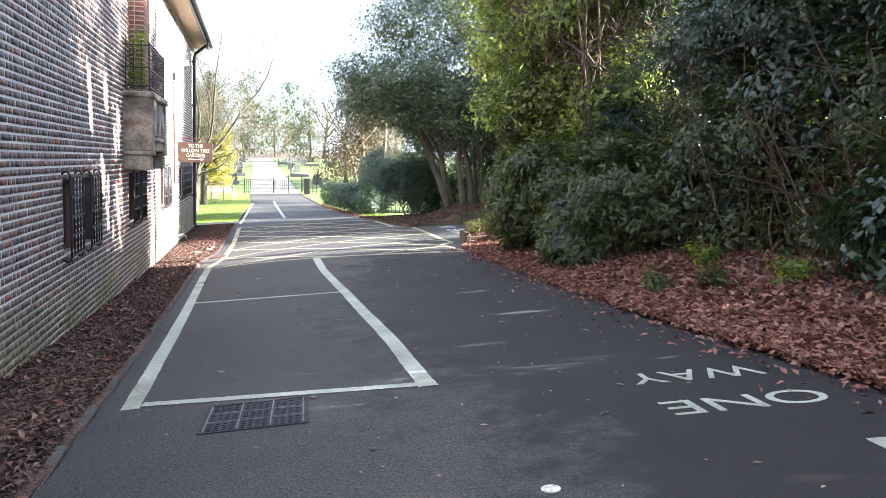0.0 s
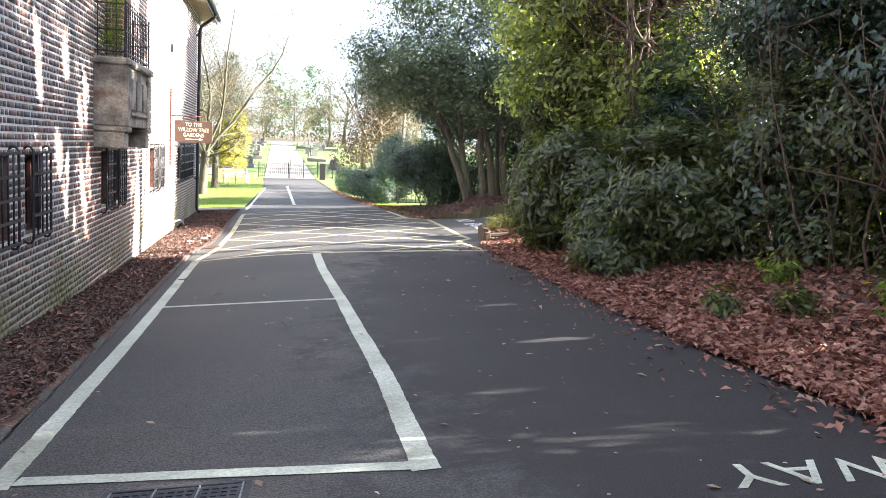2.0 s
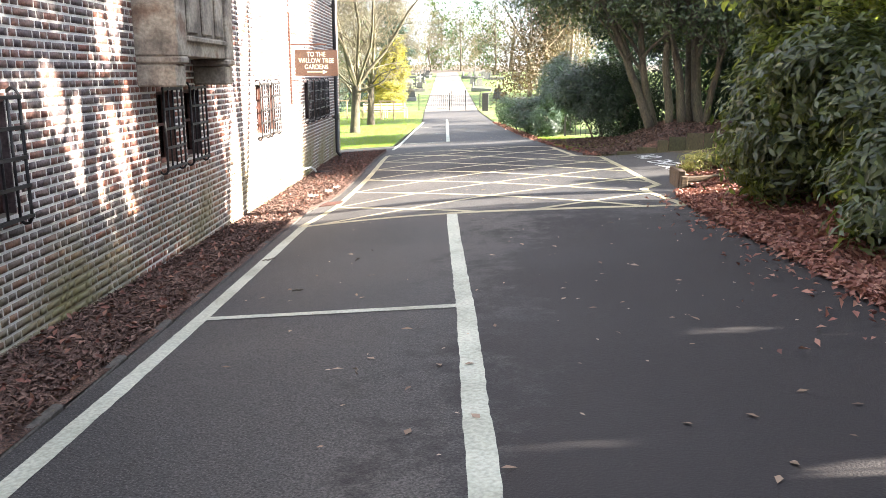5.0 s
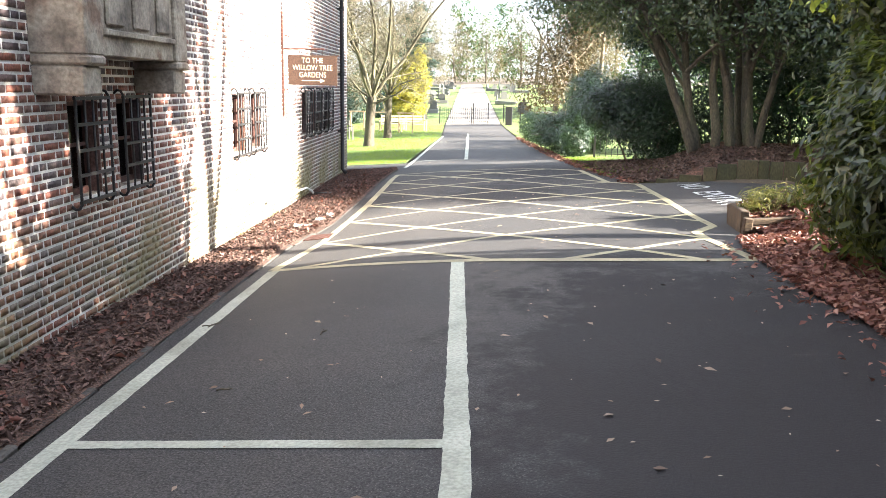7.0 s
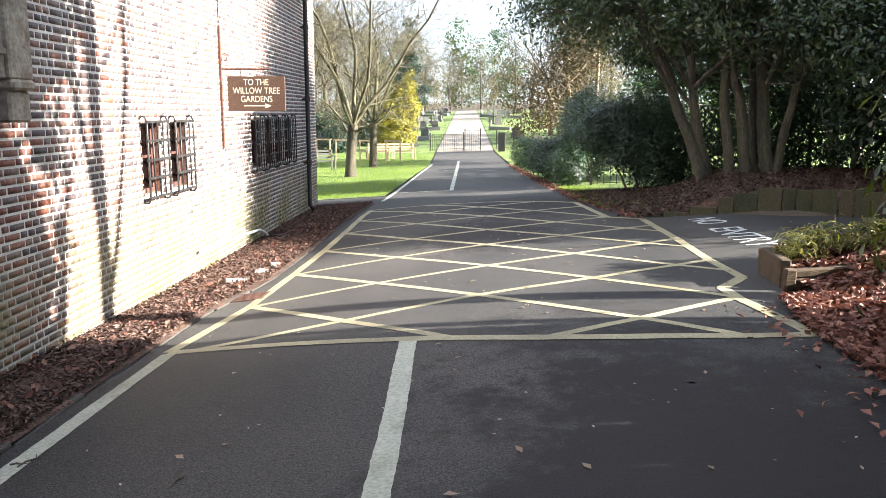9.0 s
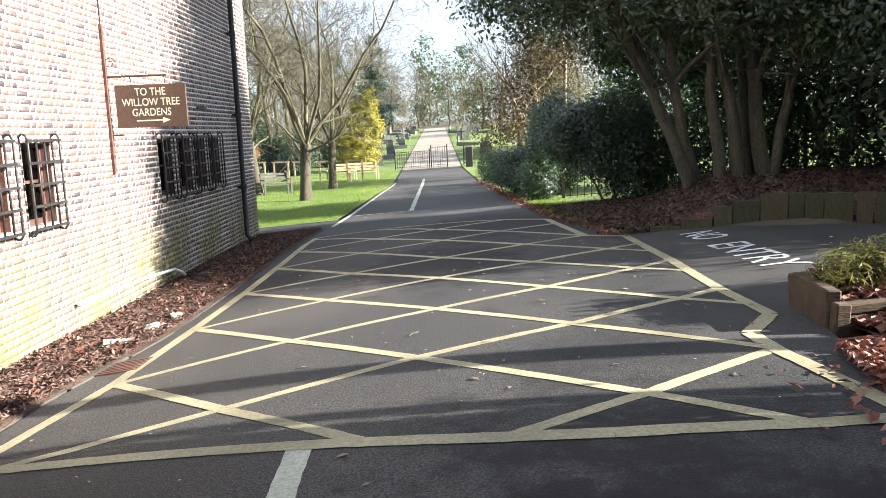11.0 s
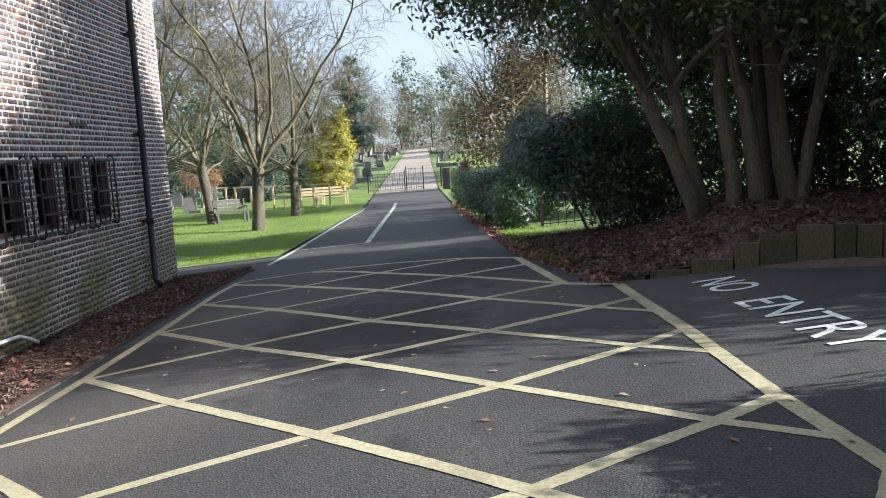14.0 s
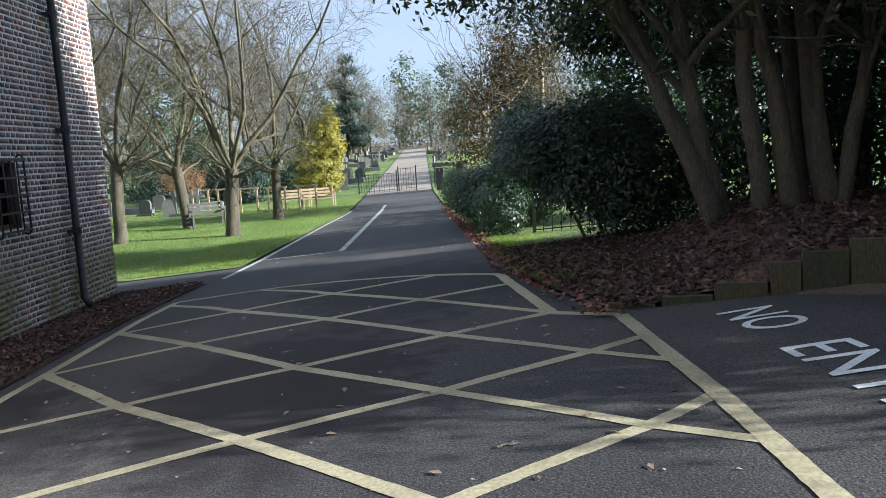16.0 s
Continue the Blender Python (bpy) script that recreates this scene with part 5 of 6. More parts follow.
# hidden trees, added so that their trunks cast shadow stripes on the wall
for x, y, h, r, sd in ((9.6, 13.4, 9.5, 0.17, 71), (10.8, 14.5, 11.0, 0.2, 75)):
    bare_tree("bare_tree", "half-bare tree added by the side road to cast stripes", x, y, h, r, sd, levels=2, spread=0.4, fork=0.3 if y < 14 else 0.62)
# another added tree: its clumps sit where they dapple the wall with shade
leafy("half_bare_tree", "thin added tree with leaf clumps that shade the wall", "tree", (9.9, 13.9),
      [(9.6, 13.4, 6.6, 0.6, 0.5, 0.8), (9.2, 14.7, 7.8, 0.5, 0.5, 0.9), (10.0, 12.6, 5.4, 0.7, 0.7, 0.7), (9.8, 11.6, 6.2, 0.7, 0.7, 0.7), (10.1, 12.2, 7.4, 0.8, 0.6, 0.7), (9.7, 12.7, 6.5, 0.6, 0.4, 1.1), (9.6, 13.3, 5.0, 0.4, 0.35, 0.6)],
      9000, 0.075, 0.45, BRIGHT, BARK, [(9.9, 13.9, 0.1, 9.8, 13.9, 5.2)], 0.15, 0.2, "", 40)
for x, y, n in ((5.6, 7.4, 260), (4.55, 6.75, 200), (4.95, 6.2, 240), (5.5, 5.6, 260)):
    leafy("bank_plant", "small green plant growing through fallen leaves", "plant", (x, y), [(x, y, Z(x, y) + 0.14, 0.2, 0.22, 0.14)], n, 0.045, 0.4, BRIGHT if n == 260 else LAUREL, TWIG, [(x, y, 0.006, x, y, Z(x, y) + 0.2)], 0.06, 0.2, "bank plants")
def lawn_tree(label, x, y, h, r, seed, fork, leaders, lean=(0, 0)):
    """A leafless limetree: a stout bole, steep leaders, and crooked side branches that break into fine twigs."""
    rnd = random.Random(seed)
    t = thing("bare_tree", label, "tree", group="bare trees on the lawn")
    z0 = Z(x, y) - 0.1
    bole, crown = bmesh.new(), bmesh.new()
    top = Vector((x + lean[0], y + lean[1], z0 + fork))
    mid = Vector((x + lean[0] * 0.4 + rnd.uniform(-0.03, 0.03), y, z0 + fork * 0.5))
    tube(bole, [(x, y, z0), (x, y, z0 + 0.16), (x + lean[0] * 0.15, y, z0 + 0.5), mid, top], [r * 1.5, r * 1.18, r * 1.03, r * 0.95, r * 0.98], 11, cap=False)

    def shoot(p, d, length, rad, level):
        segs = (7, 6, 4, 3)[level]
        pts, q, dd = [p], p, d.normalized()
        for i in range(segs):
            dd = (dd + Vector((rnd.uniform(-1, 1), rnd.uniform(-1, 1), rnd.uniform(-0.55, 0.75))) * (0.27, 0.33, 0.38, 0.42)[level]).normalized()
            q = q + dd * (length / segs)
            pts.append(q)
        last = max(0.006, rad * (0.3, 0.3, 0.4, 0.6)[level])
        tube(crown, pts, [rad + (last - rad) * i / segs for i in range(segs + 1)], (8, 6, 4, 3)[level], cap=False)
        if level == 3:
            return
        for i in range((12, 9, 5)[level]):
            f = rnd.uniform(0.12 if level == 0 else 0.2, 1.0) * segs
            at = pts[int(f)].lerp(pts[min(segs, int(f) + 1)], f % 1)
            way = (pts[min(segs, int(f) + 1)] - pts[max(0, int(f) - 1)]).normalized()
            side = Matrix.Rotation(rnd.uniform(0, 2 * math.pi), 3, way) @ way.orthogonal().normalized()
            a = rnd.uniform(0.7, 1.25)
            nd = way * math.cos(a) + side * math.sin(a) + Vector((0, 0, 0.12 if level == 0 else -0.02))
            rr = max(0.006, rad * (1 - 0.6 * f / segs) * rnd.uniform(0.3, 0.5))
            shoot(at, nd, (h * 0.24, h * 0.13, h * 0.06)[level] * rnd.uniform(0.55, 1.15), rr, level + 1)

    for i in range(leaders):
        a = 2 * math.pi * (i + rnd.uniform(0, 0.5)) / leaders
        out = Vector((math.cos(a), math.sin(a), 0)) * rnd.uniform(0.2, 0.75) + Vector((0, 0, 1))
        shoot(top - Vector((0, 0, 0.08)), out, (h - fork) * rnd.uniform(0.75, 1.0), r * rnd.uniform(0.3, 0.5), 0)
    for i in range(4):
        a = rnd.uniform(0, 2 * math.pi)
        shoot(mid.lerp(top, rnd.uniform(0.55, 1.0)), Vector((math.cos(a), math.sin(a), 0.5)), h * 0.22, r * 0.28, 1)
    part("trunk", bole, BARK, t, "", True)
    part("crown", crown, LIMB, t, "pale crooked limbs and fine twigs", True)
    return t


BL = "leafless tree with grey-green bark on the lawn"
for k, (x, y, h, r, fork, n, lean) in enumerate(((-2.85, 38.3, 10, 0.2, 2.1, 5, (0.12, 0)), (-2.8, 45.2, 10, 0.18, 2.2, 4, (0.05, 0)), (-5.65, 43.3, 11, 0.19, 2.3, 4, (-0.25, 0)), (-6.05, 38.0, 10, 0.18, 2.4, 4, (0.1, 0)), (-9.5, 44.0, 11, 0.19, 2.2, 4, (0, 0)))):
    lawn_tree(BL, x, y, h, r, 11 + k, fork, n, lean)
for k, (x, y, h, r) in enumerate(((-8.5, 60, 13, 0.22), (-14, 55, 14, 0.24), (-5.5, 72, 14, 0.22), (-18, 66, 15, 0.25), (-11, 80, 15, 0.25), (8, 70, 13, 0.2), (12, 84, 15, 0.25), (15, 100, 15, 0.25), (-6, 110, 16, 0.28), (-16, 100, 16, 0.28), (22, 160, 20, 0.4), (-9, 150, 19, 0.4), (12, 140, 19, 0.35))):
    bare_tree("bare_tree", "leafless tree far across the cemetery", x, y, h, r, 40 + k, levels=4, twig=0.016)
leafy("golden_conifer", "ragged yellow-gold conifer with upswept tufts", "tree", (-2.9, 58.5),
      [(-3.0, 58.5, 0.1, 1.4, 1.2, 0.8), (-2.9, 58.4, 1.0, 1.35, 1.2, 0.8), (-3.3, 58.6, 1.7, 0.85, 0.9, 0.7), (-2.3, 58.4, 1.7, 0.95, 0.9, 0.8), (-2.6, 58.5, 2.5, 0.85, 0.8, 0.8), (-2.2, 58.4, 3.1, 0.5, 0.5, 0.7), (-2.9, 58.5, 2.7, 0.4, 0.4, 0.6), (-2.05, 58.4, 3.6, 0.25, 0.25, 0.5)],
      20000, 0.085, 0.3, GOLD, BARK_DARK, [(-2.8, 58.5, 0.09, -2.5, 58.5, 2.8)], 0.13, 0.6, "", 40)
leafy("dark_pine", "tall dark pine with tiered boughs far off", "tree", (-6, 108),
      [(-6 + 0.8 * math.sin(i * 2.2), 108, Z(-6, 108) + 2.2 + i * 1.35, 3.0 - i * 0.3, 2.6 - i * 0.25, 0.55) for i in range(8)],
      9000, 0.2, 0.25, YEW, BARK_DARK, [(-6, 108, 0.3, -6, 108, Z(-6, 108) + 11)], 0.3, 0.3)
leafy("weeping_shrub", "brown weeping shrub with hanging bare stems", "shrub", (-9.0, 54),
      [(-9.0, 54, 0.6, 1.0, 0.9, 0.7)], 3500, 0.09, 0.1, leaf_mat("brown stems", [(0.2, 0.12, 0.06), (0.32, 0.2, 0.11)], 0.8, 0.2, (1.2, 1, 0.8)), TWIG, [(-9.0, 54, 0.05, -9, 54, 0.9)], 0.16, 0.5)
for k, (x, y, s) in enumerate(((-6.5, 57, 0.9), (-8.5, 60, 1.2), (-11.5, 58, 1.3), (-5.2, 63, 0.9), (-13.5, 62, 1.5), (-16, 57, 1.6), (-7.5, 63, 1.5), (-10.0, 64, 1.7), (-12.4, 65, 1.8), (-15.4, 65, 1.9), (-18.4, 63, 2.0), (-21.5, 61, 2.1), (-4.9, 66, 1.3))):
    z = Z(x, y)
    leafy("dark_yew", "dark rounded yew shrub behind the lawn", "shrub", (x, y), [(x, y, z + s * 0.8, s, s, s * 0.9), (x + s * 0.4, y, z + s * 1.4, s * 0.6, s * 0.6, s * 0.7)],
          4200, 0.08, 0.35, YEW, BARK_DARK, [(x, y, 0.06, x, y, z + s)], 0.2, 0.5, "yew shrubs")
for k, (x, y, s) in enumerate(((-14, 74, 2.4), (-9, 92, 2.6), (9.5, 62, 2.0), (14, 66, 2.6), (8, 120, 3.2), (-5, 134, 3.2), (-13, 130, 3.6), (4.2, 172, 4.0), (-2, 178, 4.2), (-22, 90, 3.4), (18, 104, 4.0), (-30, 70, 4), (24, 70, 4), (-20, 140, 4.4), (20, 150, 4.6), (9, 184, 5), (-10, 184, 5), (-34, 110, 5), (36, 120, 5.5), (-28, 170, 6), (28, 184, 6), (0, 200, 6))):
    z = Z(x, y)
    leafy("distant_tree", "hazy olive evergreen tree across the cemetery", "tree", (x, y),
          [(x, y, z + s * 0.9, s, s, s * 0.9), (x + s * 0.3, y, z + s * 1.9, s * 0.8, s * 0.8, s * 0.9), (x - s * 0.2, y, z + s * 2.8, s * 0.45, s * 0.45, s * 0.8)],
          5200 if k % 3 else 3600, 0.05 + s * 0.05, 0.13 if k % 3 else 0.45, FARLEAF if k % 3 else HEDGEL, BARK_DARK, [(x, y, 0.2, x, y, z + s * 2)], s * 0.16, 0.5, "far trees")

# ---- fallen leaves, bark chips, grass ----
def litter(name, label, n, xy, material, size, aspect, lift, tilt=0.5, height=None, fold=0.3):
    x, y = xy(n)
    z = (height or land)(x, y) + lift + RNG.uniform(0, 0.03, n) * (tilt > 0.3)
    C = np.stack([x, y, z], -1)
    N = np.repeat([[0, 0, 1.0]], n, 0)
    return put(name, leaf_mesh(name, C, N, size, aspect, material, tilt, fold), label=label, category="leaves", kind="stuff")


def bank_xy(n):
    y = RNG.uniform(-4, 15.0, n)
    x = RX(y) - 0.12 + RNG.exponential(1.1, n)
    return x, y


litter("fallen_leaves", "drift of reddish brown fallen leaves on the bank", 42000, bank_xy, DEADLEAF, 0.043, 0.55, 0.03, 0.55)


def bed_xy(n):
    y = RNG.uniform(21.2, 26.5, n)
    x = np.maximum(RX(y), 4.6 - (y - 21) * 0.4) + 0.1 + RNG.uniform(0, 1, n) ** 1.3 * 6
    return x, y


# leaf colours darkened to put the trees' shade on the bed into them
litter("fallen_leaves", "brown fallen leaves on the raised bed", 15000, bed_xy, leaf_mat("shade-darkened leaves", [(0.03, 0.019, 0.014), (0.06, 0.036, 0.026), (0.1, 0.06, 0.045), (0.17, 0.11, 0.085)], 0.75, 0.08, (1.2, 1, 0.8)), 0.036, 0.5, 0.03, 0.55)
litter("fallen_leaves", "brown leaves heaped in the planter", 1200, lambda n: (RNG.uniform(4.7, 7, n), RNG.uniform(15.56, 16.24, n)), DEADLEAF, 0.045, 0.55, 0.02, 0.5, height=lambda x, y: RP(4.6, 15.8) + 0.19 + 0.12 * (x - 4.6) + 0.06 * np.sin(4 * y + x))


def heap_z(x, y):
    return land(x, y) + 0.01 + 0.24 * np.clip((y - 14.5) / 1.0, 0, 1) * np.clip((x - 4.9) / 0.7, 0, 1)


sheet("leaf_heap", 4.75, 7.3, lambda x: 14.5, lambda x: 15.49, 8, 0.2, heap_z, LITTER, "bank of brown leaf litter against the planter", xy_swap=True)
litter("fallen_leaves", "brown leaves banked against the planter", 2600, lambda n: (RNG.uniform(4.75, 7.2, n), RNG.uniform(14.4, 15.48, n)), DEADLEAF, 0.05, 0.55, 0.025, 0.5, height=heap_z)


def verge_xy(n):
    y = RNG.uniform(21.0, 44, n)
    return RX(y) + RNG.uniform(-0.16, 0.2, n), y


litter("fallen_leaves", "brown leaves caught along the road edge", 1500, verge_xy, DEADLEAF, 0.04, 0.55, 0.03, 0.5, height=lambda x, y: np.maximum(land(x, y), road_z(x, y)))


def spill_xy(n):
    y = RNG.uniform(-3.5, 14.6, n)
    return RX(y) + 0.12 - RNG.exponential(0.16, n), y


litter("fallen_leaves", "brown leaves spilling from the bank onto the road edge", 3600, spill_xy, DEADLEAF, 0.034, 0.55, 0.02, 0.35, height=lambda x, y: np.maximum(land(x, y), road_z(x, y)))


def road_xy(n):
    y = RNG.uniform(0, 34, n)
    f = RNG.uniform(0, 1, n) ** 0.6
    return LX(y) + 0.1 + f * (RX(y) - LX(y) - 0.1), y


litter("scattered_leaves", "single dry leaves scattered on the tarmac", 270, road_xy, leaf_mat("dry tan leaves", [(0.1, 0.062, 0.04), (0.22, 0.15, 0.1), (0.3, 0.23, 0.17)], 0.7, 0.1, (1.2, 1, 0.8)), 0.032, 0.5, 0.008, 0.12, height=road_z, fold=0.12)
litter("scattered_leaves", "small pale leaf scraps scattered on the tarmac", 420, road_xy, leaf_mat("pale dry scraps", [(0.25, 0.16, 0.11), (0.5, 0.42, 0.33)], 0.7, 0.1, (1.2, 1, 0.8)), 0.014, 0.5, 0.006, 0.12, height=road_z, fold=0.12)


def mulch_xy(n):
    y = RNG.uniform(0, 27.5, n)
    return RNG.uniform(0, 1, n) * (LX(y) - 0.07 + 2.05) - 2.05, y


litter("bark_chips", "dark brown bark chips mulching the bed", 52000, mulch_xy, CHIPS, 0.032, 0.3, 0.035, 0.5, height=road_z)
litter("dead_leaves_on_mulch", "few dry leaves lying on the bark mulch", 900, mulch_xy, DEADLEAF, 0.035, 0.5, 0.07, 0.5, height=road_z)


def grass(name, label, n, xy):
    x, y = xy(n)
    z = land(x, y)
    h = RNG.uniform(0.025, 0.06, n)
    a = RNG.uniform(0, 6.28, n)
    dx, dy = np.cos(a) * 0.008, np.sin(a) * 0.008
    lx, ly = RNG.normal(0, 0.02, n), RNG.normal(0, 0.02, n)
    V = np.stack([np.stack([x - dx, y - dy, z], -1), np.stack([x + dx, y + dy, z], -1), np.stack([x + lx, y + ly, z + 0.02 + h], -1)], 1).reshape(-1, 3)
    i = np.arange(n) * 3
    put(name, mesh_np(name, V, np.stack([i, i + 1, i + 2], -1), GRASSBLADE), label=label, category="grass", kind="stuff")


def lawn_xy(n):
    y = 29.9 + RNG.uniform(0, 1, n) ** 1.4 * 26
    return LX(y) - 0.1 - RNG.uniform(0, 1, n) * 11, y


grass("grass", "short mown sunlit grass of the lawn", 90000, lawn_xy)
grass("grass", "thin rough grass at the edge of the raised bed", 6000, lambda n: ((lambda y: (RX(y) + 0.05 + RNG.exponential(0.35, n), y))(RNG.uniform(22.5, 29, n))))

# ---- cemetery: gate, fence, benches, graves ----
def railing(name, label, a, b, height, category, step=0.14, post=1.8):
    t = thing(name, label, category)
    a, b = Vector(a), Vector(b)
    L = (b - a).length
    n = int(L / step)
    zz = lambda p: Z(p.x, p.y)
    for i in range(n + 1):
        p = a + (b - a) * (i / n)
        bm = bmesh.new()
        tube(bm, [(p.x, p.y, zz(p) - 0.02), (p.x, p.y, zz(p) + height)], 0.012, 4)
        part("upright", bm, IRON, t)
    for f in (0.12, 0.95):
        bm = bmesh.new()
        tube(bm, [(p.x, p.y, zz(p) + height * f) for p in (a + (b - a) * (i / 6) for i in range(7))], 0.014, 4)
        part("rail", bm, IRON, t)
    k = max(1, int(L / post))
    for i in range(k + 1):
        p = a + (b - a) * (i / k)
        part("post", boxes((p.x - 0.03, p.x + 0.03, p.y - 0.03, p.y + 0.03, zz(p) - 0.05, zz(p) + height + 0.08)), IRON, t)
    return t


railing("iron_fence", "low dark iron railing fence on the grass", (4.9, 29.2, 0), (7.4, 28.2, 0), 0.55, "fence", 0.16)
railing("iron_gate", "open black iron gate leaf across the drive", (-0.7, 57.5, 0), (1.35, 57.5, 0), 1.05, "gate", 0.13, 2.2)
railing("iron_gate", "narrow black iron gate between tall posts", (1.45, 57.5, 0), (2.4, 57.3, 0), 1.25, "gate", 0.13, 1.0)
railing("iron_fence", "dark iron railing beside the gate", (3.4, 58, 0), (4.4, 56.5, 0), 1.1, "fence", 0.1)
bollard = thing("gate_box", "dark metal cabinet beside the gate", "cabinet")
part("body", boxes((3.45, 3.85, 55.6, 55.95, Z(3.6, 55.8) - 0.05, Z(3.6, 55.8) + 1.15), bevel=0.02), IRON, bollard)


def bench(label, x, y, rz, material, w=1.4):
    t = thing("park_bench", label, "bench", group="benches", at=pose(x, y, Z(x, y), 0, 0, rz))
    for i in range(4):
        part("seat_slat", boxes((-w / 2, w / 2, -0.24 + i * 0.12, -0.15 + i * 0.12, 0.42, 0.45)), material, t)
    for i in range(3):
        part("back_slat", boxes((-w / 2, w / 2, 0.22 + 0.02 * i, 0.25 + 0.02 * i, 0.52 + i * 0.14, 0.61 + i * 0.14)), material, t)
    for sx in (-1, 1):
        xx = sx * (w / 2 - 0.04)
        part("leg", boxes((xx - 0.03, xx + 0.03, -0.25, -0.19, -0.03, 0.62)), material, t)
        part("leg", boxes((xx - 0.03, xx + 0.03, 0.2, 0.26, -0.03, 0.92)), material, t)
        part("armrest", boxes((xx - 0.035, xx + 0.035, -0.27, 0.22, 0.62, 0.66)), material, t)
    return t


bench("dark weathered wooden bench on the lawn", -4.75, 42.6, 30, BENCHDARK, 1.2)
bench("pale teak bench beyond the trees", -1.9, 50.2, 20, BENCHWOOD, 1.5)
bench("pale teak bench beyond the trees", -3.1, 51.0, 200, BENCHWOOD, 1.5)
for x, y in ((-2.6, 49.2), (-4.0, 49.6), (-5.4, 50.4), (-6.6, 51.2), (-8.0, 52.0)):
    frame_ = thing("rose_arch", "pale timber post frame for climbing plants", "pergola", group="timber frames")
    z = Z(x, y)
    part("post", boxes((x - 0.04, x + 0.04, y - 0.04, y + 0.04, z - 0.05, z + 1.05)), BENCHWOOD, frame_)
    part("post", boxes((x + 0.7, x + 0.78, y - 0.04, y + 0.04, z - 0.05, z + 1.05)), BENCHWOOD, frame_)
    part("crossbeam", boxes((x - 0.1, x + 0.84, y - 0.03, y + 0.03, z + 1.05, z + 1.12)), BENCHWOOD, frame_)

grnd = random.Random(5)


def gravestone_mesh(kind):
    bm = bmesh.new()
    if kind == 0:
        box(bm, -0.3, 0.3, -0.06, 0.06, 0, 0.75)
        top = [v for v in bm.verts if v.co.z > 0.7]
        bmesh.ops.bevel(bm, geom=[e for e in bm.edges if all(v in top for v in e.verts) and abs(e.verts[0].co.x - e.verts[1].co.x) < 0.01], offset=0.18, segments=4, affect="EDGES", profile=0.5)
        box(bm, -0.38, 0.38, -0.14, 0.14, -0.05, 0.1)
    elif kind == 1:
        box(bm, -0.07, 0.07, -0.06, 0.06, 0.1, 1.15)
        box(bm, -0.3, 0.3, -0.055, 0.055, 0.72, 0.86)
        box(bm, -0.28, 0.28, -0.2, 0.2, -0.05, 0.12)
    else:
        box(bm, -0.4, 0.4, -0.95, 0.95, -0.05, 0.3, 0.03)
        box(bm, -0.3, 0.3, 0.8, 0.92, 0.3, 0.8)
    me = bpy.data.meshes.new("stone")
    bm.to_mesh(me)
    bm.free()
    me.materials.append(GRAVE)
    return me


GM = [gravestone_mesh(k) for k in range(3)]
GLAB = ("upright rounded gravestone in grass", "stone cross grave marker in grass", "low ledger grave slab in grass")
for i in range(170):
    west = i % 3 != 0
    y = grnd.uniform(62, 132) if i > 24 else grnd.uniform(50, 62)
    x = (float(LX(y)) - 1.2 - grnd.uniform(0, 1) ** 1.5 * 16) if west else (float(RX(y)) + 1.0 + grnd.uniform(0, 1) ** 1.5 * 12)
    if i <= 24 and west:
        x -= 6
    k = grnd.choice((0, 0, 1, 2))
    put("gravestone", GM[k], label=GLAB[k], category="gravestone", group="graves", at=pose(x, y, Z(x, y) + 0.02, grnd.uniform(-3, 3), grnd.uniform(-3, 3), grnd.uniform(-20, 20) + 90 * (k == 2)))

# ---- brickwork, course by course (Flemish bond) ----
CH, BLEN, HLEN, JOINT = 0.075, 0.209, 0.097, 0.0185
V, REDV, near_bricks = [], [], []
bt = random.Random(3)
PIER = (12.62, 13.35)
course = 0
z = -0.95
while z < EAVE - 0.1:
    y = WY0 + (0.0 if course % 2 else -0.16) + bt.uniform(-0.02, 0.02)
    k = course % 2
    while y < WY1:
        ln = BLEN if k % 3 == 0 else HLEN
        a, b = max(y, WY0), min(y + ln, WY1 + 0.0)
        k += 1
        y += ln + JOINT
        if b - a < 0.03:
            continue
        spans = [(a, b)]
        for h in OPEN:
            if z + CH > h[2] + 0.01 and z < h[3] - 0.01:
                spans = [s for s0, s1 in spans for s in ((s0, min(s1, h[0])), (max(s0, h[1]), s1)) if s[1] - s[0] > 0.025]
        for s0, s1 in spans:
            if a < 1 and b < 1:
                continue
            if z + CH < RP(WX, s0) - 0.15:
                continue
            if 17.62 < s0 < 20.6 and -0.5 < z < 0.5 and len(near_bricks) < 300:
                near_bricks.append((s0, s1, z))
            else:
                red = bt.random() < (0.6 * np.interp(s0, [10.4, 11.6, 14.2, 15.6], [0.05, 1, 1, 0.05]) if z < 1.7 else 0.04)
                (REDV if red else V).append((s0, s1, z, bt.uniform(-0.0015, 0.003)))
    z += CH
    course += 1


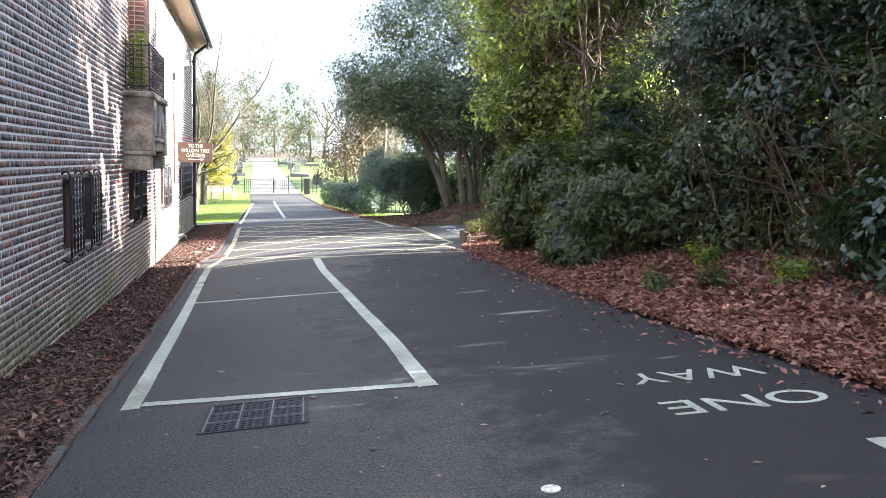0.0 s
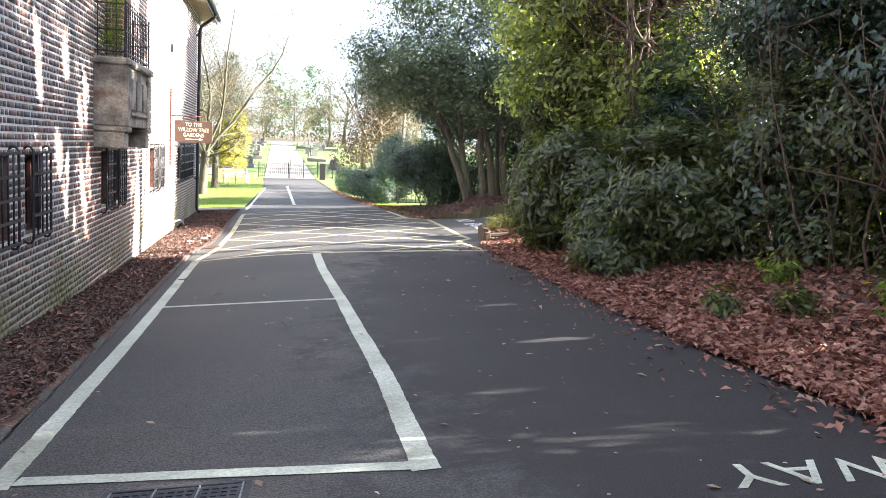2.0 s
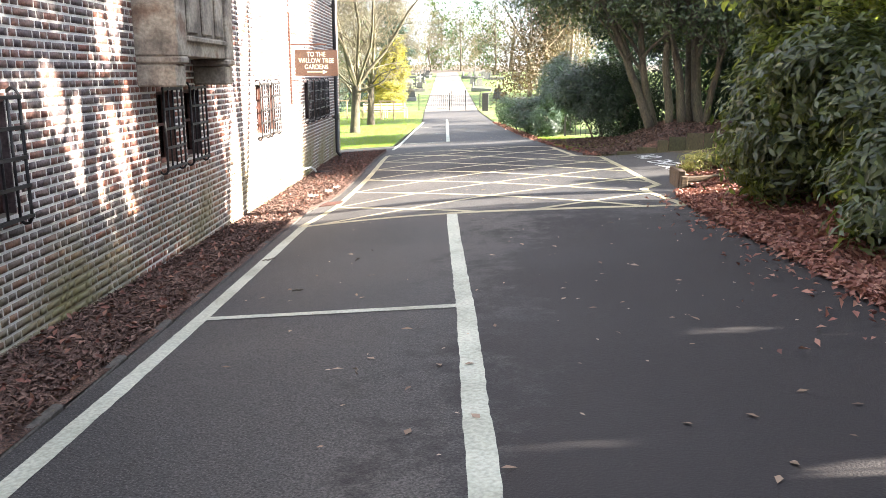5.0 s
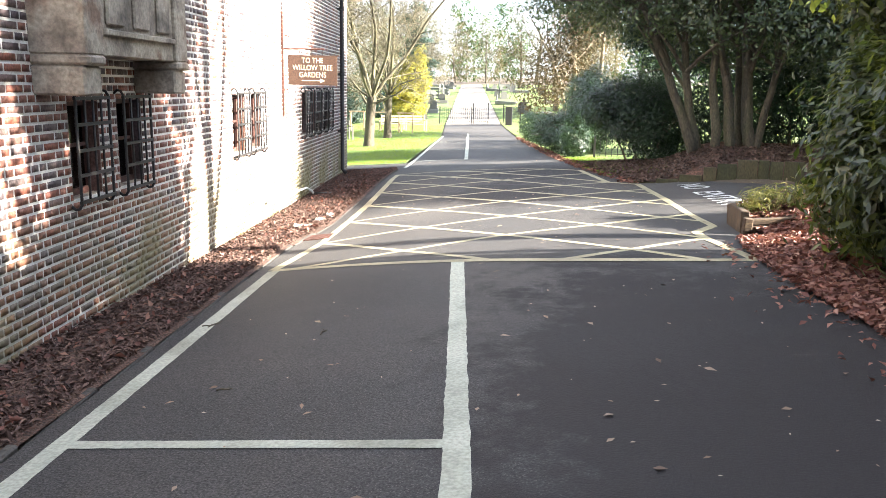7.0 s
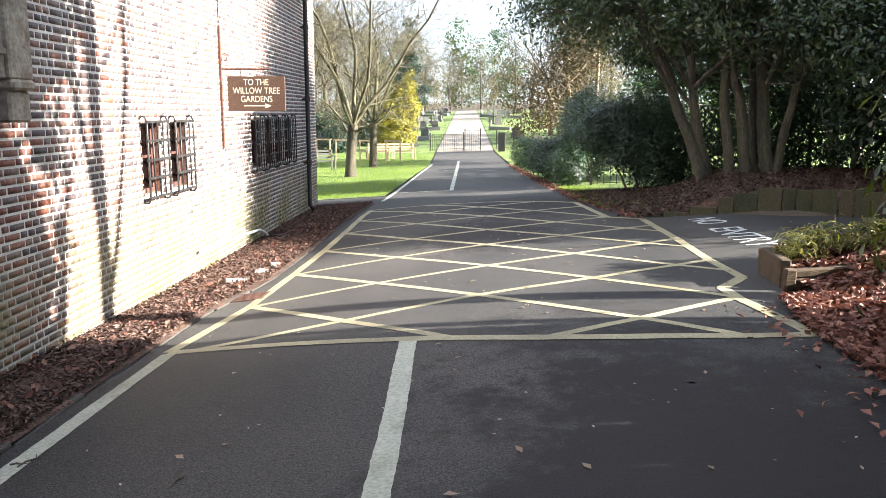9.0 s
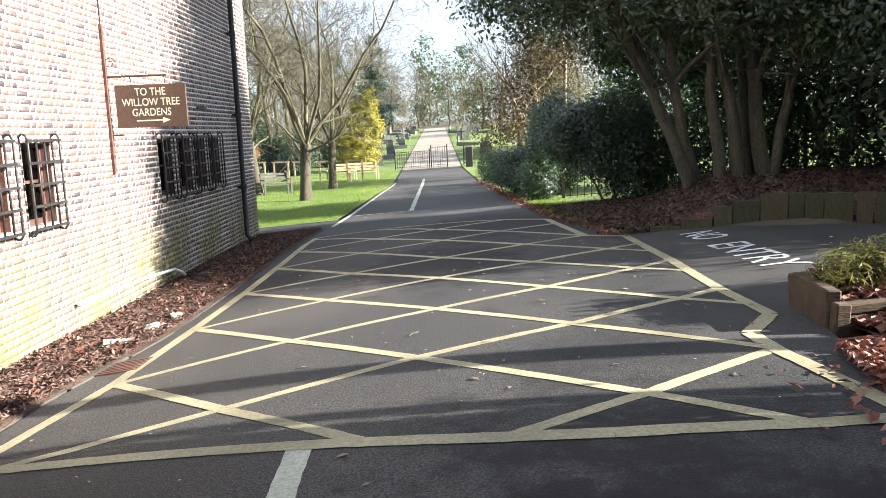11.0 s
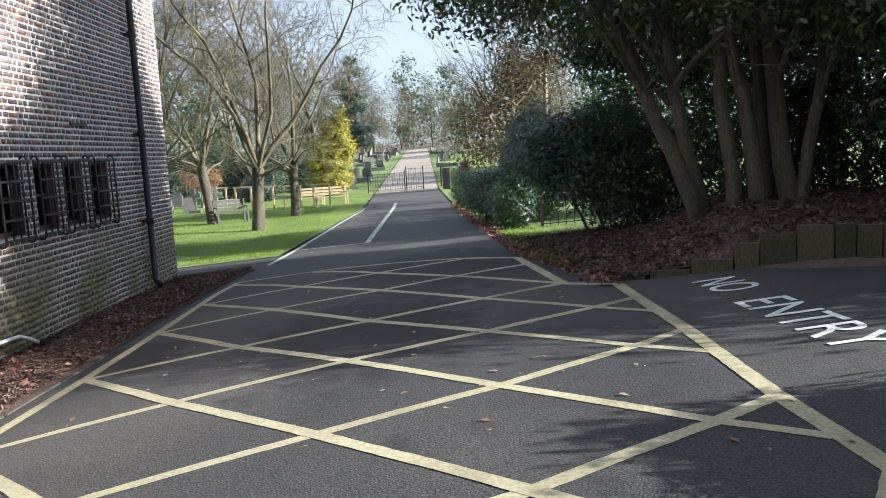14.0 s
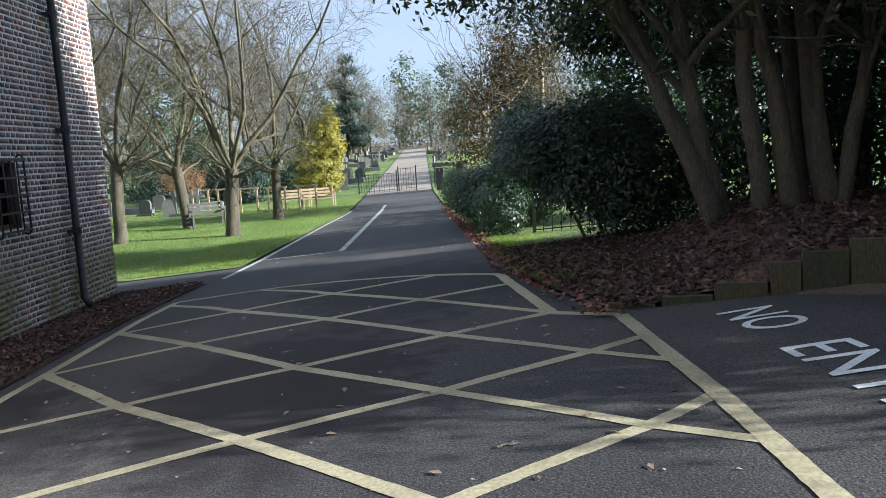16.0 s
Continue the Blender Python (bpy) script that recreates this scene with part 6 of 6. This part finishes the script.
def brick_block(A):
    s0, s1, zz, out = A.T
    x1 = WX + out
    x0 = np.full_like(x1, WX - 0.03)
    zt = zz + CH - JOINT
    c = 0.0025
    P = [(x0, s0, zz), (x0, s1, zz), (x0, s1, zt), (x0, s0, zt), (x1, s0 + c, zz + c), (x1, s1 - c, zz + c), (x1, s1 - c, zt - c), (x1, s0 + c, zt - c)]
    Vv = np.stack([np.stack(p, -1) for p in P], 1).reshape(-1, 3)
    i = np.arange(len(s0))[:, None] * 8
    F = np.concatenate([i + np.array(f) for f in ((4, 5, 6, 7), (0, 1, 5, 4), (1, 2, 6, 5), (2, 3, 7, 6), (3, 0, 4, 7))])
    return Vv, F


Vv, F = brick_block(np.array(V))
stuff = put("bricks", mesh_np("bricks", Vv, F, BRICK), house, "dark multi-coloured stock bricks in Flemish bond", kind="stuff")
Vv, F = brick_block(np.array(REDV))
put("bricks", mesh_np("bricks", Vv, F, BRICK_RED), house, "red bricks patched into the wall round the balcony", kind="stuff")
unit = {}
for s0, s1, zz in near_bricks:
    key = round(s1 - s0, 2)
    if key not in unit:
        Vb, Fb = brick_block(np.array([[WX * 0, s1 - s0, 0, 0.0]]))
        Vb[:, 0] -= WX
        unit[key] = mesh_np("brick", Vb, Fb, BRICK_ONE)
    put("brick", unit[key], house, at=pose(WX + bt.uniform(-0.0015, 0.003), s0, zz))
# chimney pier above the balcony
pier = thing("brick_pier", "red brick pier rising above the stone balcony", "pier")
part("core", boxes((WX - 0.02, WX + 0.23, PIER[0], PIER[1], 1.9, EAVE - 0.07)), MORTAR, pier)
bm = bmesh.new()
z, c = 2.69, 0
while z < EAVE - 0.16:
    off = 0 if c % 2 else 0.11
    y = PIER[0] - 0.008
    first = HLEN if c % 2 else BLEN
    while y < PIER[1] - 0.02:
        e = min(y + first, PIER[1] + 0.008)
        box(bm, WX + 0.1, WX + 0.24, y, e, z, z + CH - JOINT)
        y, first = e + JOINT, BLEN
    if c % 2:
        box(bm, WX, WX + 0.11 - JOINT, PIER[0] - 0.008, PIER[0] + 0.1, z, z + CH - JOINT)
    else:
        box(bm, WX, WX + 0.1 - JOINT, PIER[0] - 0.008, PIER[0] + 0.1, z, z + CH - JOINT)
    z += CH
    c += 1
part("brickwork", bm, BRICK_RED, pier, "red and plum bricks")
